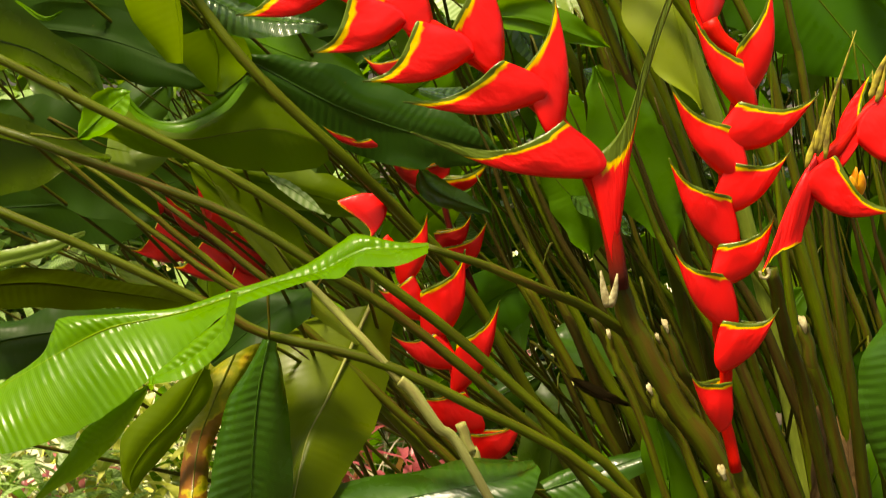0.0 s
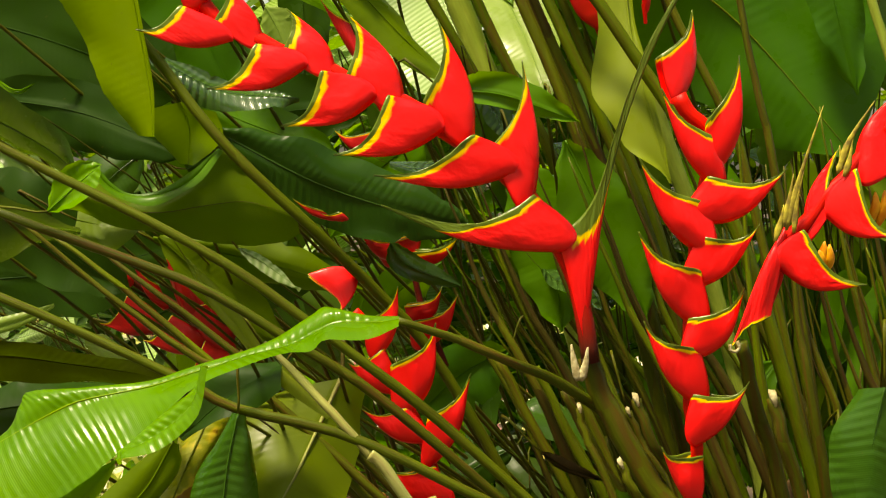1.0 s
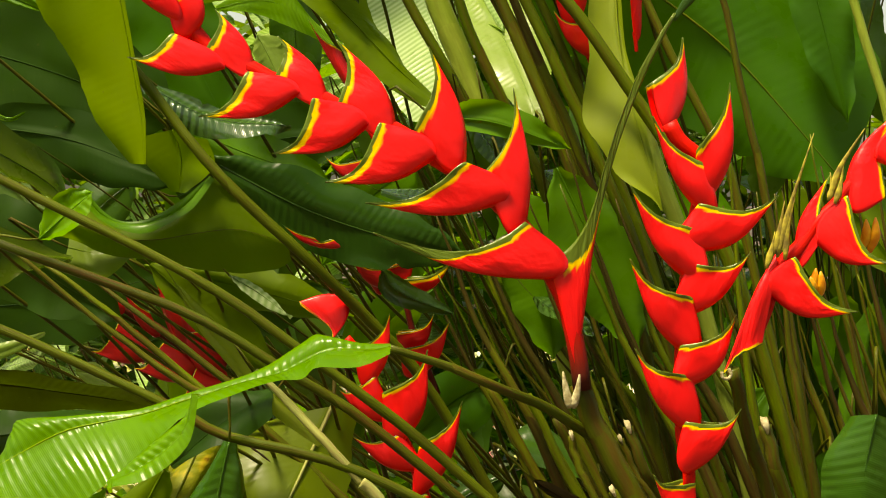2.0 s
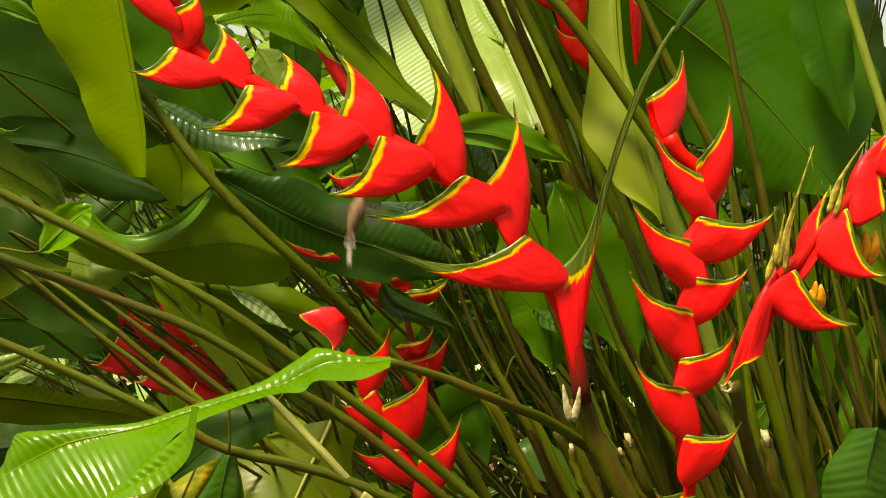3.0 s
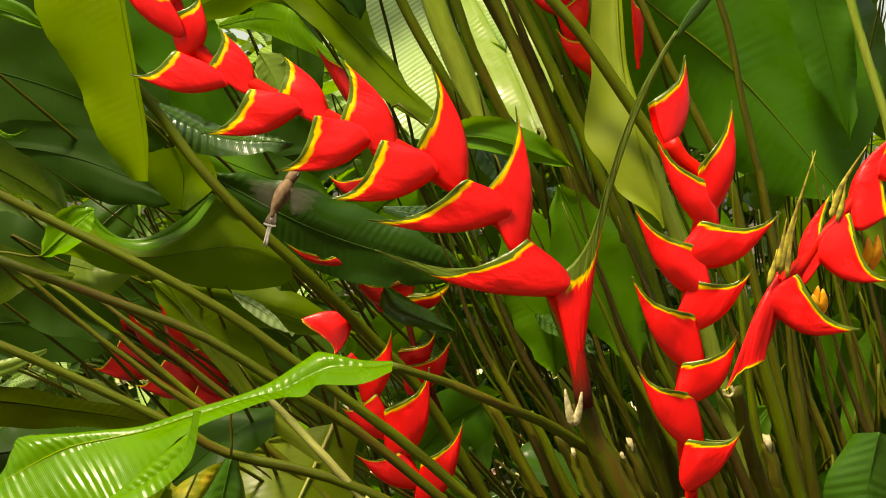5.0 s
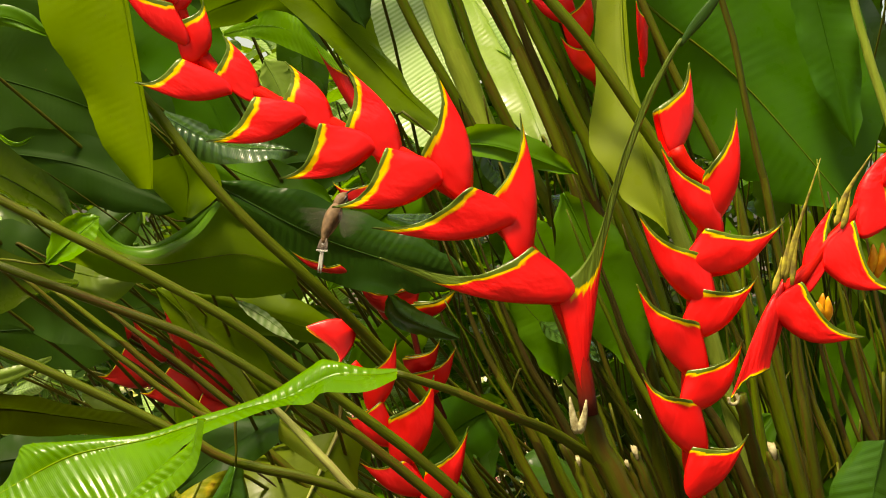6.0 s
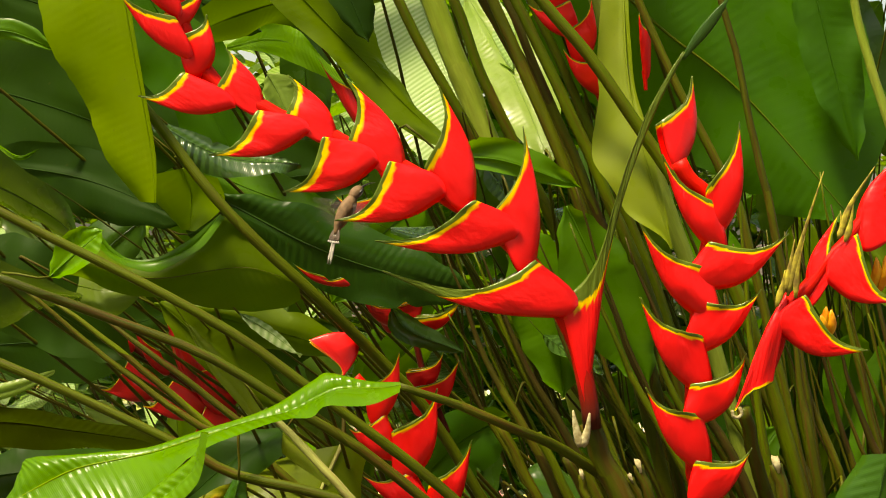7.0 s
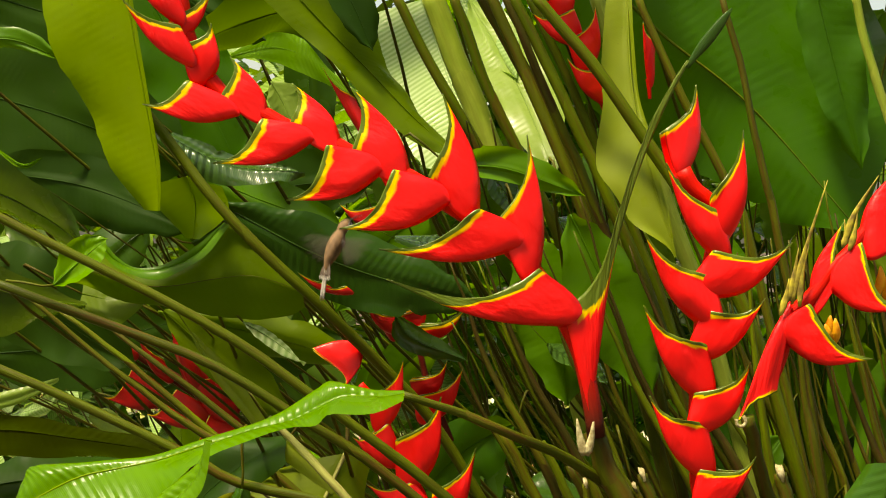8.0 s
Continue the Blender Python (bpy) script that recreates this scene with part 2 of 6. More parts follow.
def tube_mesh(line, radii, sides=10, origin=(0, 0, 0), flat=1.0, closed=True):
    """A tapered tube along a line, with its length and turn as UV."""
    bm = bmesh.new()
    uv = bm.loops.layers.uv.new("UVMap")
    o = Vector(origin)
    rings, run, length = [], 0.0, []
    side = None
    for i, p in enumerate(line):
        t = (line[min(i + 1, len(line) - 1)] - line[max(i - 1, 0)]).normalized()
        if side is None:
            side = t.cross(Vector((0, 1, 0)))
            side = side.normalized() if side.length > 0.1 else Vector((1, 0, 0))
        side = (side - t * side.dot(t)).normalized()
        up = t.cross(side)
        r = radii[i] if isinstance(radii, list) else radii
        rings.append([bm.verts.new(p - o + (side * math.cos(a) + up * math.sin(a) * flat) * r) for a in [2 * math.pi * k / sides for k in range(sides)]])
        run += 0 if i == 0 else (p - line[i - 1]).length
        length.append(run)
    for i in range(len(rings) - 1):
        for k in range(sides):
            j = (k + 1) % sides
            f = bm.faces.new((rings[i][k], rings[i][j], rings[i + 1][j], rings[i + 1][k]))
            for loop, (a, b) in zip(f.loops, ((k, i), (k + 1, i), (k + 1, i + 1), (k, i + 1))):
                loop[uv].uv = (a / sides, length[b])
    if closed:
        bm.faces.new(rings[0][::-1])
        bm.faces.new(rings[-1])
    return bm


def curve_at(table, s):
    """The value at s of a line through (s, value) pairs, eased."""
    for (a, x), (b, y) in zip(table, table[1:]):
        if s <= b:
            f = (s - a) / (b - a)
            f = f * f * (3 - 2 * f)
            return x + (y - x) * f
    return table[-1][1]


BLADE = ((0, 0.10), (0.12, 0.55), (0.3, 0.92), (0.5, 1.0), (0.7, 0.86), (0.88, 0.48), (1, 0.02))
HANGING = ((0, 0.95), (0.3, 1.0), (0.6, 0.92), (0.85, 0.6), (1, 0.03))


ROWS_ALONG = 40


def leaf(points, left, right, mat, lean=(0, 0), curl=(0, 0), shape=BLADE, ripple=0.008, rib=0.0022, group="", label="", seed=1, host=None, rib_mat=None):
    """A leaf: its midrib through the points; the half width of its left and right blade in metres (left of the way to the tip), the degrees by
    which each half leans away behind the midrib's plane, and by which it curls on towards its edge."""
    line = spline(points, ROWS_ALONG)
    o = Vector(line[0])
    if host:
        o = Vector(host.location)
    thing = host or empty("heliconia_leaf", o, label or "large green heliconia leaf on its stalk", "leaf", group)
    bm = bmesh.new()
    uv = bm.loops.layers.uv.new("UVMap")
    rows, us, vs = [], [], []
    nick = random.Random(seed * 31)
    torn = [(nick.uniform(0.2, 0.9), nick.uniform(0.12, 0.34), nick.choice((-1, 1)) * nick.uniform(0.012, 0.022)) for _ in range(nick.choice((0, 1, 2)))]
    run, steps = 0.0, 7
    for i, p in enumerate(line):
        t = (line[min(i + 1, ROWS_ALONG - 1)] - line[max(i - 1, 0)]).normalized()
        flat = Vector((-t.z, 0, t.x))
        flat = flat.normalized() if flat.length > 0.05 else Vector((1, 0, 0))
        back = Vector((0, 1, 0))
        back = (back - t * back.dot(t) - flat * back.dot(flat)).normalized()
        run += 0 if i == 0 else (p - line[i - 1]).length
        s = i / (ROWS_ALONG - 1)
        row, v_row = [], []
        for sign, width, angle, bend in ((1, left, lean[0], curl[0]), (-1, right, lean[1], curl[1])):
            w = width * curve_at(shape[0 if sign > 0 else 1] if isinstance(shape[0][0], tuple) else shape, s)
            for at, depth, spread in torn:
                if (spread > 0) == (sign > 0):
                    w *= 1 - depth * math.exp(-((s - at) / abs(spread)) ** 2)
            w *= 1 + 0.04 * noise.noise(Vector((s * 8, sign * 3, seed * 5.1))) + 0.018 * noise.noise(Vector((s * 45, sign * 3, seed * 2.1)))
            q, half, halves = p.copy(), [], []
            for k in range(1, steps + 1):
                a = radians(angle + bend * (k - 0.5) / steps)
                q = q + (flat * sign * math.cos(a) + back * math.sin(a)) * (w / steps)
                wave = ripple * (k / steps) ** 2 * noise.noise(Vector((run * 14, sign * 7 + k * 0.15, seed * 3.7)))
                wave += ripple * 0.8 * noise.noise(Vector((run * 5, sign * 2 + k * 0.1, seed * 1.3)))
                half.append(q + (back * math.cos(a) - flat * sign * math.sin(a)) * wave * 2)
                halves.append(sign * w * k / steps)
            if sign > 0:
                row, v_row = half[::-1], halves[::-1]
            else:
                row, v_row = row + [p] + half, v_row + [0.0] + halves
        rows.append([bm.verts.new(q - o) for q in row])
        us.append(run)
        vs.append(v_row)
    for i in range(ROWS_ALONG - 1):
        for k in range(2 * steps):
            f = bm.faces.new((rows[i][k], rows[i][k + 1], rows[i + 1][k + 1], rows[i + 1][k]))
            for loop, (a, b) in zip(f.loops, ((i, k), (i, k + 1), (i + 1, k + 1), (i + 1, k))):
                loop[uv].uv = (us[a] + seed * 0.37, vs[a][b])
    part("leaf_lobe" if host else "blade", bm, mat, thing, label if host else "")
    return finish_leaf(thing, line, o, rib, rib_mat or mat, seed, host)


def finish_leaf(thing, line, o, rib, rib_mat, seed, host=None):
    """The midrib of a blade and the stalk that carries it down into the clump."""
    part("midrib", tube_mesh([p + Vector((0, -0.0004, 0)) for p in line], [rib * (0.75 - 0.6 * i / (ROWS_ALONG - 1)) for i in range(ROWS_ALONG)], 6, o), rib_mat, thing)
    if host:
        return thing
    rng = random.Random(seed)
    back = (line[0] - line[2]).normalized()
    foot = Vector((0.78 + rng.uniform(-0.3, 0.3), max(2.7, o.y + 0.25) + rng.uniform(0, 0.25), -0.02))
    if o.x < -0.1 and rng.random() < 0.5:
        foot.x -= 0.5
    foot.y += 0.35
    if seed >= 500 and o.z < 1.8:
        foot.x = o.x + rng.uniform(0.25, 0.45)
        if o.x < 0.1:
            foot.y += 0.9
    bow = o.lerp(foot, 0.45) + Vector((-0.04, 0.10, 0.05))
    way = spline([o, o + back * 0.06 + Vector((0, 0.05, 0)), bow, foot], 16)
    part("leaf_stalk", tube_mesh(way, [rib * 0.7 + (0.0008 if seed >= 500 else 0.003) * i / 15 for i in range(16)], 7, o), STEM_BROWN, thing)
    return thing


def blade(upper, middle, lower, mat, seed=1, label="", ripple=0.005, rib=0.0022, rib_mat=None, cup=0.004, group="", host=None):
    """A leaf spread between its two margins and its midrib, all three from the base to the tip."""
    edges = [spline(e, ROWS_ALONG) for e in (upper, middle, lower)]
    line = edges[1]
    o = Vector(host.location) if host else Vector(line[0])
    thing = host or empty("heliconia_leaf", o, label, "leaf", group)
    bm = bmesh.new()
    uv = bm.loops.layers.uv.new("UVMap")
    rows, coords, run, steps = [], [], 0.0, 9
    for i in range(ROWS_ALONG):
        s, p = i / (ROWS_ALONG - 1), line[i]
        run += 0 if i == 0 else (p - line[i - 1]).length
        t = (line[min(i + 1, ROWS_ALONG - 1)] - line[max(i - 1, 0)]).normalized()
        row, place = [], []
        for k in range(-steps, steps + 1):
            f = abs(k) / steps
            e = edges[0 if k < 0 else 2][i]
            out = e - p
            q = p + out * f
            face = out.cross(t)
            face = face.normalized() if face.length > 1e-6 else Vector((0, -1, 0))
            if face.y > 0:
                face = -face
            swell = min(1.0, out.length / 0.03)
            wave = ripple * f * f * noise.noise(Vector((run * 16, k * 0.12, seed * 3.7))) * 2 + ripple * noise.noise(Vector((run * 6, k * 0.09, seed * 1.3)))
            q = q + face * swell * (cup * math.sin(math.pi * f) + wave)
            if k and f > 0.75:
                q = q + out * (0.035 * (f - 0.75) * 4 * noise.noise(Vector((run * 60, k, seed * 2.1))))
            row.append(bm.verts.new(q - o))
            place.append((run + seed * 0.37, out.length * f * (1 if k > 0 else -1)))
        rows.append(row)
        coords.append(place)
    for i in range(ROWS_ALONG - 1):
        for k in range(2 * steps):
            f = bm.faces.new((rows[i][k], rows[i][k + 1], rows[i + 1][k + 1], rows[i + 1][k]))
            for loop, (a, b) in zip(f.loops, ((i, k), (i, k + 1), (i + 1, k + 1), (i + 1, k))):
                loop[uv].uv = coords[a][b]
    part("leaf_lobe" if host else "blade", bm, mat, thing, label if host else "")
    return finish_leaf(thing, line, o, rib, rib_mat or mat, seed, host)


def stem(points, r0, r1, mat=None, label="green heliconia stalk rising from the clump", group="stalks of the clump", base=True, sides=10, wobble=0.0035):
    """A stalk from its top down to the ground, with the lips of old leaf sheaths."""
    mat = mat or STEM_GREEN
    pts = [Vector(p) for p in points]
    if base:
        last, before = pts[-1], pts[-2]
        slope = (last - before) / max(0.02, before.z - last.z)
        foot = last + slope * last.z * 0.62
        foot.z = -0.02
        foot.y = last.y + random.uniform(-0.08, 0.12)
        pts += [last.lerp(foot, 0.5) + Vector((0.02, 0, 0)), foot]
    line = spline(pts, 28)
    for i in range(1, 27):
        line[i] = line[i] + wobble * Vector((noise.noise(Vector((i * 0.45, pts[0].x * 31, 1.7))), 0.6 * noise.noise(Vector((i * 0.45, pts[0].x * 31, 8.1))), 0))
    radii = [r0 + (r1 - r0) * min(1, i / 18) for i in range(28)]
    thing = empty("heliconia_stalk", line[-1], label, "stalk", group)
    part("stalk", tube_mesh(line, radii, sides, line[-1], 0.85), mat, thing)
    rng = random.Random(int(abs(points[0][0]) * 1000))
    for k in range(0 if mat == STEM_CREAM else 2 if base and r1 > 0.006 else 1):
        i = rng.randint(4, 10) + 7 * k
        piece = line[i:i + 7]
        grow = [radii[i + j] * (1.07 - 0.11 * j / 6) for j in range(7)]
        bm = tube_mesh(piece, grow, sides, line[-1], 0.88, False)
        bm.verts.ensure_lookup_table()
        cut, fall = rng.uniform(0, 6.3), (piece[1] - piece[0]) * 0.9
        for j in range(sides):
            bm.verts[j].co += fall * (0.5 + 0.5 * math.cos(cut + 2 * math.pi * j / sides))
        part("leaf_sheath", bm, rng.choice((mat, STEM_BROWN, mat)), thing)
    return thing


TAILS = {
    "short": (1.35, 4.0, 0.90, 0.07, 0.03, 0.74),
    "middle": (1.15, 6.0, 0.87, 0.07, 0.03, 0.54),
    "long": (0.95, 5.0, 0.87, 0.07, 0.06, 0.33),
}


def bract(flower, node, tip, corner=None, apex=(0, 0, 1), high=0.34, wide=0.15, belly=0.06, up=0.04, tail="short", yellow=0.0004, rim=0.0014, swell=0.16, mat=None):
    """One boat-shaped bract: its keel runs from the node to the tip, its lip from the corner, where it leaves the rachis, to the tip.
    wide, belly and up are shares of its length; yellow and rim: the widths in metres of the yellow band and the green margin along the lip."""
    node, tip = Vector(node), Vector(tip)
    e1 = tip - node
    size = e1.length
    e1.normalize()
    if corner:
        reach = Vector(corner) - node
        peak = min(0.7, max(-0.1, reach.dot(e1) / size))
        e2 = reach - e1 * reach.dot(e1)
        high = e2.length / size
        e2.normalize()
    else:
        peak = 0.3
        e2 = Vector(apex)
        e2 = (e2 - e1 * e2.dot(e1)).normalized()
    e3 = e1.cross(e2)
    bm = bmesh.new()
    uv = bm.loops.layers.uv.new("UVMap")
    o = flower.location
    n_s, n_v = 36, 11
    rng = random.Random(int(node.x * 7919) + int(tip.z * 4001))
    dent = rng.uniform(0, 50)
    ease, power, body, whip, end, turn = TAILS[tail]
    if tail == "short" and yellow < 0.0045:
        turn = 0.90
    rings, marks, coords = [], [], []
    for i in range(n_s):
        s = i / (n_s - 1)
        fall = body * (1 - s ** ease) ** power + whip * (1 - s) + end
        bend = 0.42 * up * size * (max(0.0, s - 0.3) ** 2 * 2.2 - s * 1.078)
        keel = node + e1 * (s * size) + e2 * (bend - belly * size * math.sin(math.pi * s) ** 1.1 * (1.25 - 0.7 * s))
        lip = node + e1 * ((peak + (1 - peak) * s) * size) + e2 * (high * size * fall + bend)
        lip += e2 * (0.012 * size * (1 - s) * noise.noise(Vector((s * 9, dent, 2.0))))
        gap = (lip - keel).length
        g = 1.05 * wide * size * (0.72 + 0.28 * math.sin(0.5 * math.pi * min(1, s / 0.28))) * fall ** 0.62
        ring, mark, place = [], [], []
        for skin, order in ((1.0, range(-n_v, n_v + 1)), (0.0, range(n_v, -n_v - 1, -1))):
            for j in order:
                v = j / n_v
                a = 1 - (1 - abs(v)) ** 1.6
                w = g * (a ** 0.55 * (1 - 0.42 * a * a) + 0.9 * max(0.0, a - 0.88))
                w *= 1 + 0.34 * noise.noise(Vector((s * 4, v * 1.5, dent))) + 0.06 * noise.noise(Vector((s * 9, v * 4, dent + 9)))
                z = a ** 1.2
                if not skin:
                    w *= 0.86
                    z = z + (1 - z) * 0.06
                p = keel.lerp(lip, z) + e3 * (w if j > 0 else -w)
                p -= e1 * (swell * size * max(0.0, 1 - s / 0.32) ** 2 * math.sin(math.pi * z))
                ring.append(p - o)
                d = (1 - z) * gap
                margin, band = rim * (0.35 + 0.65 * min(1.0, s * 7)), yellow * (0.25 + 0.75 * min(1.0, s * 5)) + 0.0004
                if d < margin:
                    m = 1 - 0.28 * d / margin
                elif d < margin + band:
                    m = 0.5 - 0.25 * (d - margin) / band
                else:
                    m = (0.25 if yellow else 0.0) * max(0.0, 1 - (d - margin - band) / 0.0018)
                mark.append(max(m, min(1.0, max(0.0, (s + peak * (1 - s) * z + 0.24 * (z - 0.5) - turn) / (0.25 if tail == "short" else 0.06)))))
                place.append((s * size + dent, v * high * size))
        rings.append([bm.verts.new(q) for q in ring])
        marks.append(mark)
        coords.append(place)
    count = len(rings[0])
    for i in range(n_s - 1):
        for j in range(count):
            q = (j + 1) % count
            f = bm.faces.new((rings[i][j], rings[i][q], rings[i + 1][q], rings[i + 1][j]))
            for loop, (a, b) in zip(f.loops, ((i, j), (i, q), (i + 1, q), (i + 1, j))):
                loop[uv].uv = coords[a][b]
    bm.faces.new(rings[0][::-1])
    bm.faces.new(rings[-1])
    bmesh.ops.recalc_face_normals(bm, faces=bm.faces)
    ob = part("bract", bm, mat or BRACT, flower)
    edge = ob.data.attributes.new("edge", "FLOAT", "POINT")
    for d, value in zip(edge.data, [x for row in marks for x in row]):
        d.value = value
    return ob


def flower_stem(flower, points, r0, r1, mat=None, name="flower_stalk"):
    line = spline(points, 36)
    return part(name, tube_mesh(line, [r0 + (r1 - r0) * i / 35 for i in range(36)], 10, flower.location), mat or RACHIS, flower)


def heliconia(base, label, group="heliconia flowers"):
    return empty("heliconia_flower", Vector(base), label, "flower", group)


# ---- ground and distance ----
def ground():
    bm = bmesh.new()
    uv = bm.loops.layers.uv.new("UVMap")
    lines = [-60, -30, -15, -8] + [-5 + 0.25 * k for k in range(41)] + [8, 15, 30, 60]
    grid = [[bm.verts.new((x, y + 3, 0.03 * noise.noise(Vector((x * 1.3, y * 1.3, 0))) if abs(x) < 8 and abs(y) < 8 else 0.0)) for x in lines] for y in lines]
    for i in range(len(lines) - 1):
        for j in range(len(lines) - 1):
            bm.faces.new((grid[i][j], grid[i][j + 1], grid[i + 1][j + 1], grid[i + 1][j]))
    ob = part("ground", bm, SOIL, None)
    tagged(ob, "dark damp garden soil under the plants", "ground", kind="structure")


ground()
LEAF_FAR = leaf_material("leaf_far", (0.030, 0.075, 0.006), (0.065, 0.13, 0.010), 0.4, 0.35)
PINK = leaf_material("leaf_pink", (0.42, 0.03, 0.06), (0.72, 0.22, 0.26), 0.4, 0.35)
GOLD = leaf_material("leaf_gold", (0.46, 0.50, 0.06), (0.74, 0.72, 0.28), 0.4, 0.35)
DRY = leaf_material("leaf_dry", (0.58, 0.47, 0.30), (0.80, 0.70, 0.52), 0.7, 0.2)


def clump(name, place, height, spread, count, length, width, mat, label, category, seed, kind="", group=""):
    """A low plant of many pointed leaves, each bent over at its end."""
    rng = random.Random(seed)
    bm = bmesh.new()
    uv = bm.loops.layers.uv.new("UVMap")
    for _ in range(count):
        a, r = rng.uniform(0, 2 * math.pi), spread * math.sqrt(rng.random())
        root = Vector((math.cos(a) * r, math.sin(a) * r, height * rng.uniform(0.0, 0.9)))
        b, tilt = rng.uniform(0, 2 * math.pi), rng.uniform(0.15, 1.2)
        out = Vector((math.cos(b), math.sin(b), 0))
        way = (out * math.cos(tilt) + Vector((0, 0, math.sin(tilt)))).normalized()
        side = way.cross(Vector((0, 0, 1))).normalized()
        size, w = length * rng.uniform(0.6, 1.2), width * rng.uniform(0.6, 1.2)
        rows = []
        for i in range(6):
            s = i / 5
            c = root + way * size * s + Vector((0, 0, -0.55 * size * s * s))
            half = w * math.sin(math.pi * min(1, 0.12 + s * 0.88)) ** 0.8
            rows.append([bm.verts.new(c + side * half * k + Vector((0, 0, abs(k) * half * 0.35))) for k in (-1, 0, 1)])
        for i in range(5):
            for k in range(2):
                f = bm.faces.new((rows[i][k], rows[i][k + 1], rows[i + 1][k + 1], rows[i + 1][k]))
                for loop, (u, v) in zip(f.loops, ((i, k), (i, k + 1), (i + 1, k + 1), (i + 1, k))):
                    loop[uv].uv = (u / 5 * size + seed, (v - 1) * w)
    ob = part(name, bm, mat, None)
    ob.location = place
    return tagged(ob, label, category, group, kind)


def garden():
    """The beds behind the clump, in full light, and the green wall that ends them."""
    rng = random.Random(3)
    # Variegated and pale colours, raised to carry part of the beds' sunlight
    white = leaf_material("leaf_white", (0.58, 0.62, 0.32), (0.82, 0.82, 0.62), 0.45, 0.35)
    rows = ((white, "variegated_plant", "cream and green variegated garden plant", 0.17, 0.014), (GOLD, "croton_plant", "yellow-green variegated garden plant", 0.15, 0.016), (PINK, "cordyline_plant", "low pink and red leaved garden plant", 0.15, 0.009), (GOLD, "croton_plant", "yellow-green variegated garden plant", 0.15, 0.016),
            (LEAF_MID, "garden_plant", "low green garden plant", 0.18, 0.016), (DRY, "dry_grass", "tuft of dry straw-coloured grass", 0.42, 0.004))
    for k in range(96):
        mat, name, text, length, width = rows[(k * 5 + k // 7) % 6]
        y = 3.7 + 0.05 * k + rng.uniform(-0.1, 0.1)
        x = rng.uniform(-0.40, 0.12) * y
        clump(name, (x, y, 0.0), 0.38 + 0.03 * (y - 4), 0.28, 170, length, width, mat, text, "plant", 100 + k, kind="stuff")
    for x, y, high in ((0.05, 4.3, 2.2), (0.35, 4.5, 2.3), (0.6, 4.8, 2.2), (-0.15, 4.8, 2.0), (-1.0, 6.6, 2.4), (-1.5, 6.9, 2.3), (-2.0, 6.8, 1.7), (-1.75, 6.2, 1.35)):
        clump("shrub", (x, y, 0.0), high, 0.35, 260, 0.34, 0.05, rng.choice((LEAF_PALE, LEAF_BRIGHT)), "light green shrub in full sun", "shrub", int(900 + x * 10), kind="stuff")
    for x, y, high in ((-0.10, 3.15, 0.56), (-0.15, 3.25, 0.62), (-0.24, 3.30, 0.48)):
        clump("cordyline_plant", (x, y, 0.0), high, 0.10, 90, 0.26, 0.010, PINK, "tall pink and red leaved garden plant", "plant", int(1500 + x * 100), kind="stuff")
    for x, y, high in ((0.94, 3.60, 0.86), (1.04, 3.90, 0.91), (-0.90, 3.55, 0.72), (-1.02, 3.75, 0.80), (-0.78, 3.80, 0.62), (-0.62, 3.9, 0.66)):
        clump("croton_plant", (x, y, 0.0), high, 0.14, 150, 0.16, 0.014, rng.choice((GOLD, LEAF_BRIGHT, LEAF_PALE)), "yellow-green variegated garden plant", "plant", int(1700 + x * 100), kind="stuff")
    for k in range(26):
        y = 8.5 + rng.uniform(0, 2.5)
        x = -6 + 0.48 * k + rng.uniform(-0.2, 0.2)
        clump("shrub", (x, y, 0.0), rng.uniform(1.4, 2.6), 0.7, 260, 0.45, 0.06, rng.choice((LEAF_FAR, LEAF_MID, LEAF_FAR)), "tall green shrub at the garden's end", "shrub", 300 + k, kind="stuff")


def tree(place, height, seed):
    """A tree with a forked trunk and a crown of small leaf sprays."""
    rng = random.Random(seed)
    t = empty("tree", place, "leafy green tree added to close the garden", "tree", "trees round the garden")
    top = Vector(place) + Vector((rng.uniform(-0.3, 0.3), 0, height * 0.6))
    part("trunk", tube_mesh(spline([Vector(place), Vector(place).lerp(top, 0.5) + Vector((0.1, 0, 0)), top], 10), [0.16 - 0.01 * i for i in range(10)], 8, place), STEM_BROWN, t)
    bm = bmesh.new()
    uv = bm.loops.layers.uv.new("UVMap")
    for k in range(9):
        a = 2 * math.pi * k / 9 + rng.uniform(-0.3, 0.3)
        end = Vector((math.cos(a) * height * 0.22, math.sin(a) * height * 0.22, height * rng.uniform(0.55, 0.98)))
        part("limb", tube_mesh(spline([top - Vector((0, 0, 0.3)), top + end * 0.1, Vector(place) + end], 7), [0.06 - 0.007 * i for i in range(7)], 6, place), STEM_BROWN, t)
        for _ in range(170):
            c = end + Vector((rng.gauss(0, 1), rng.gauss(0, 1), rng.gauss(0, 0.8))) * height * 0.11
            s, b = rng.uniform(0.10, 0.22), rng.uniform(0, 6.3)
            d = Vector((math.cos(b), math.sin(b), rng.uniform(-0.7, 0.4))).normalized() * s
            e = d.cross(Vector((rng.uniform(-1, 1), rng.uniform(-1, 1), 1))).normalized() * s * 0.35
            f = bm.faces.new([bm.verts.new(c + q) for q in (-d, e, d, -e)])
            for loop, q in zip(f.loops, ((0, 0), (0.1, 0.05), (0.2, 0), (0.1, -0.05))):
                loop[uv].uv = q
    part("crown", bm, LEAF_FAR, t)


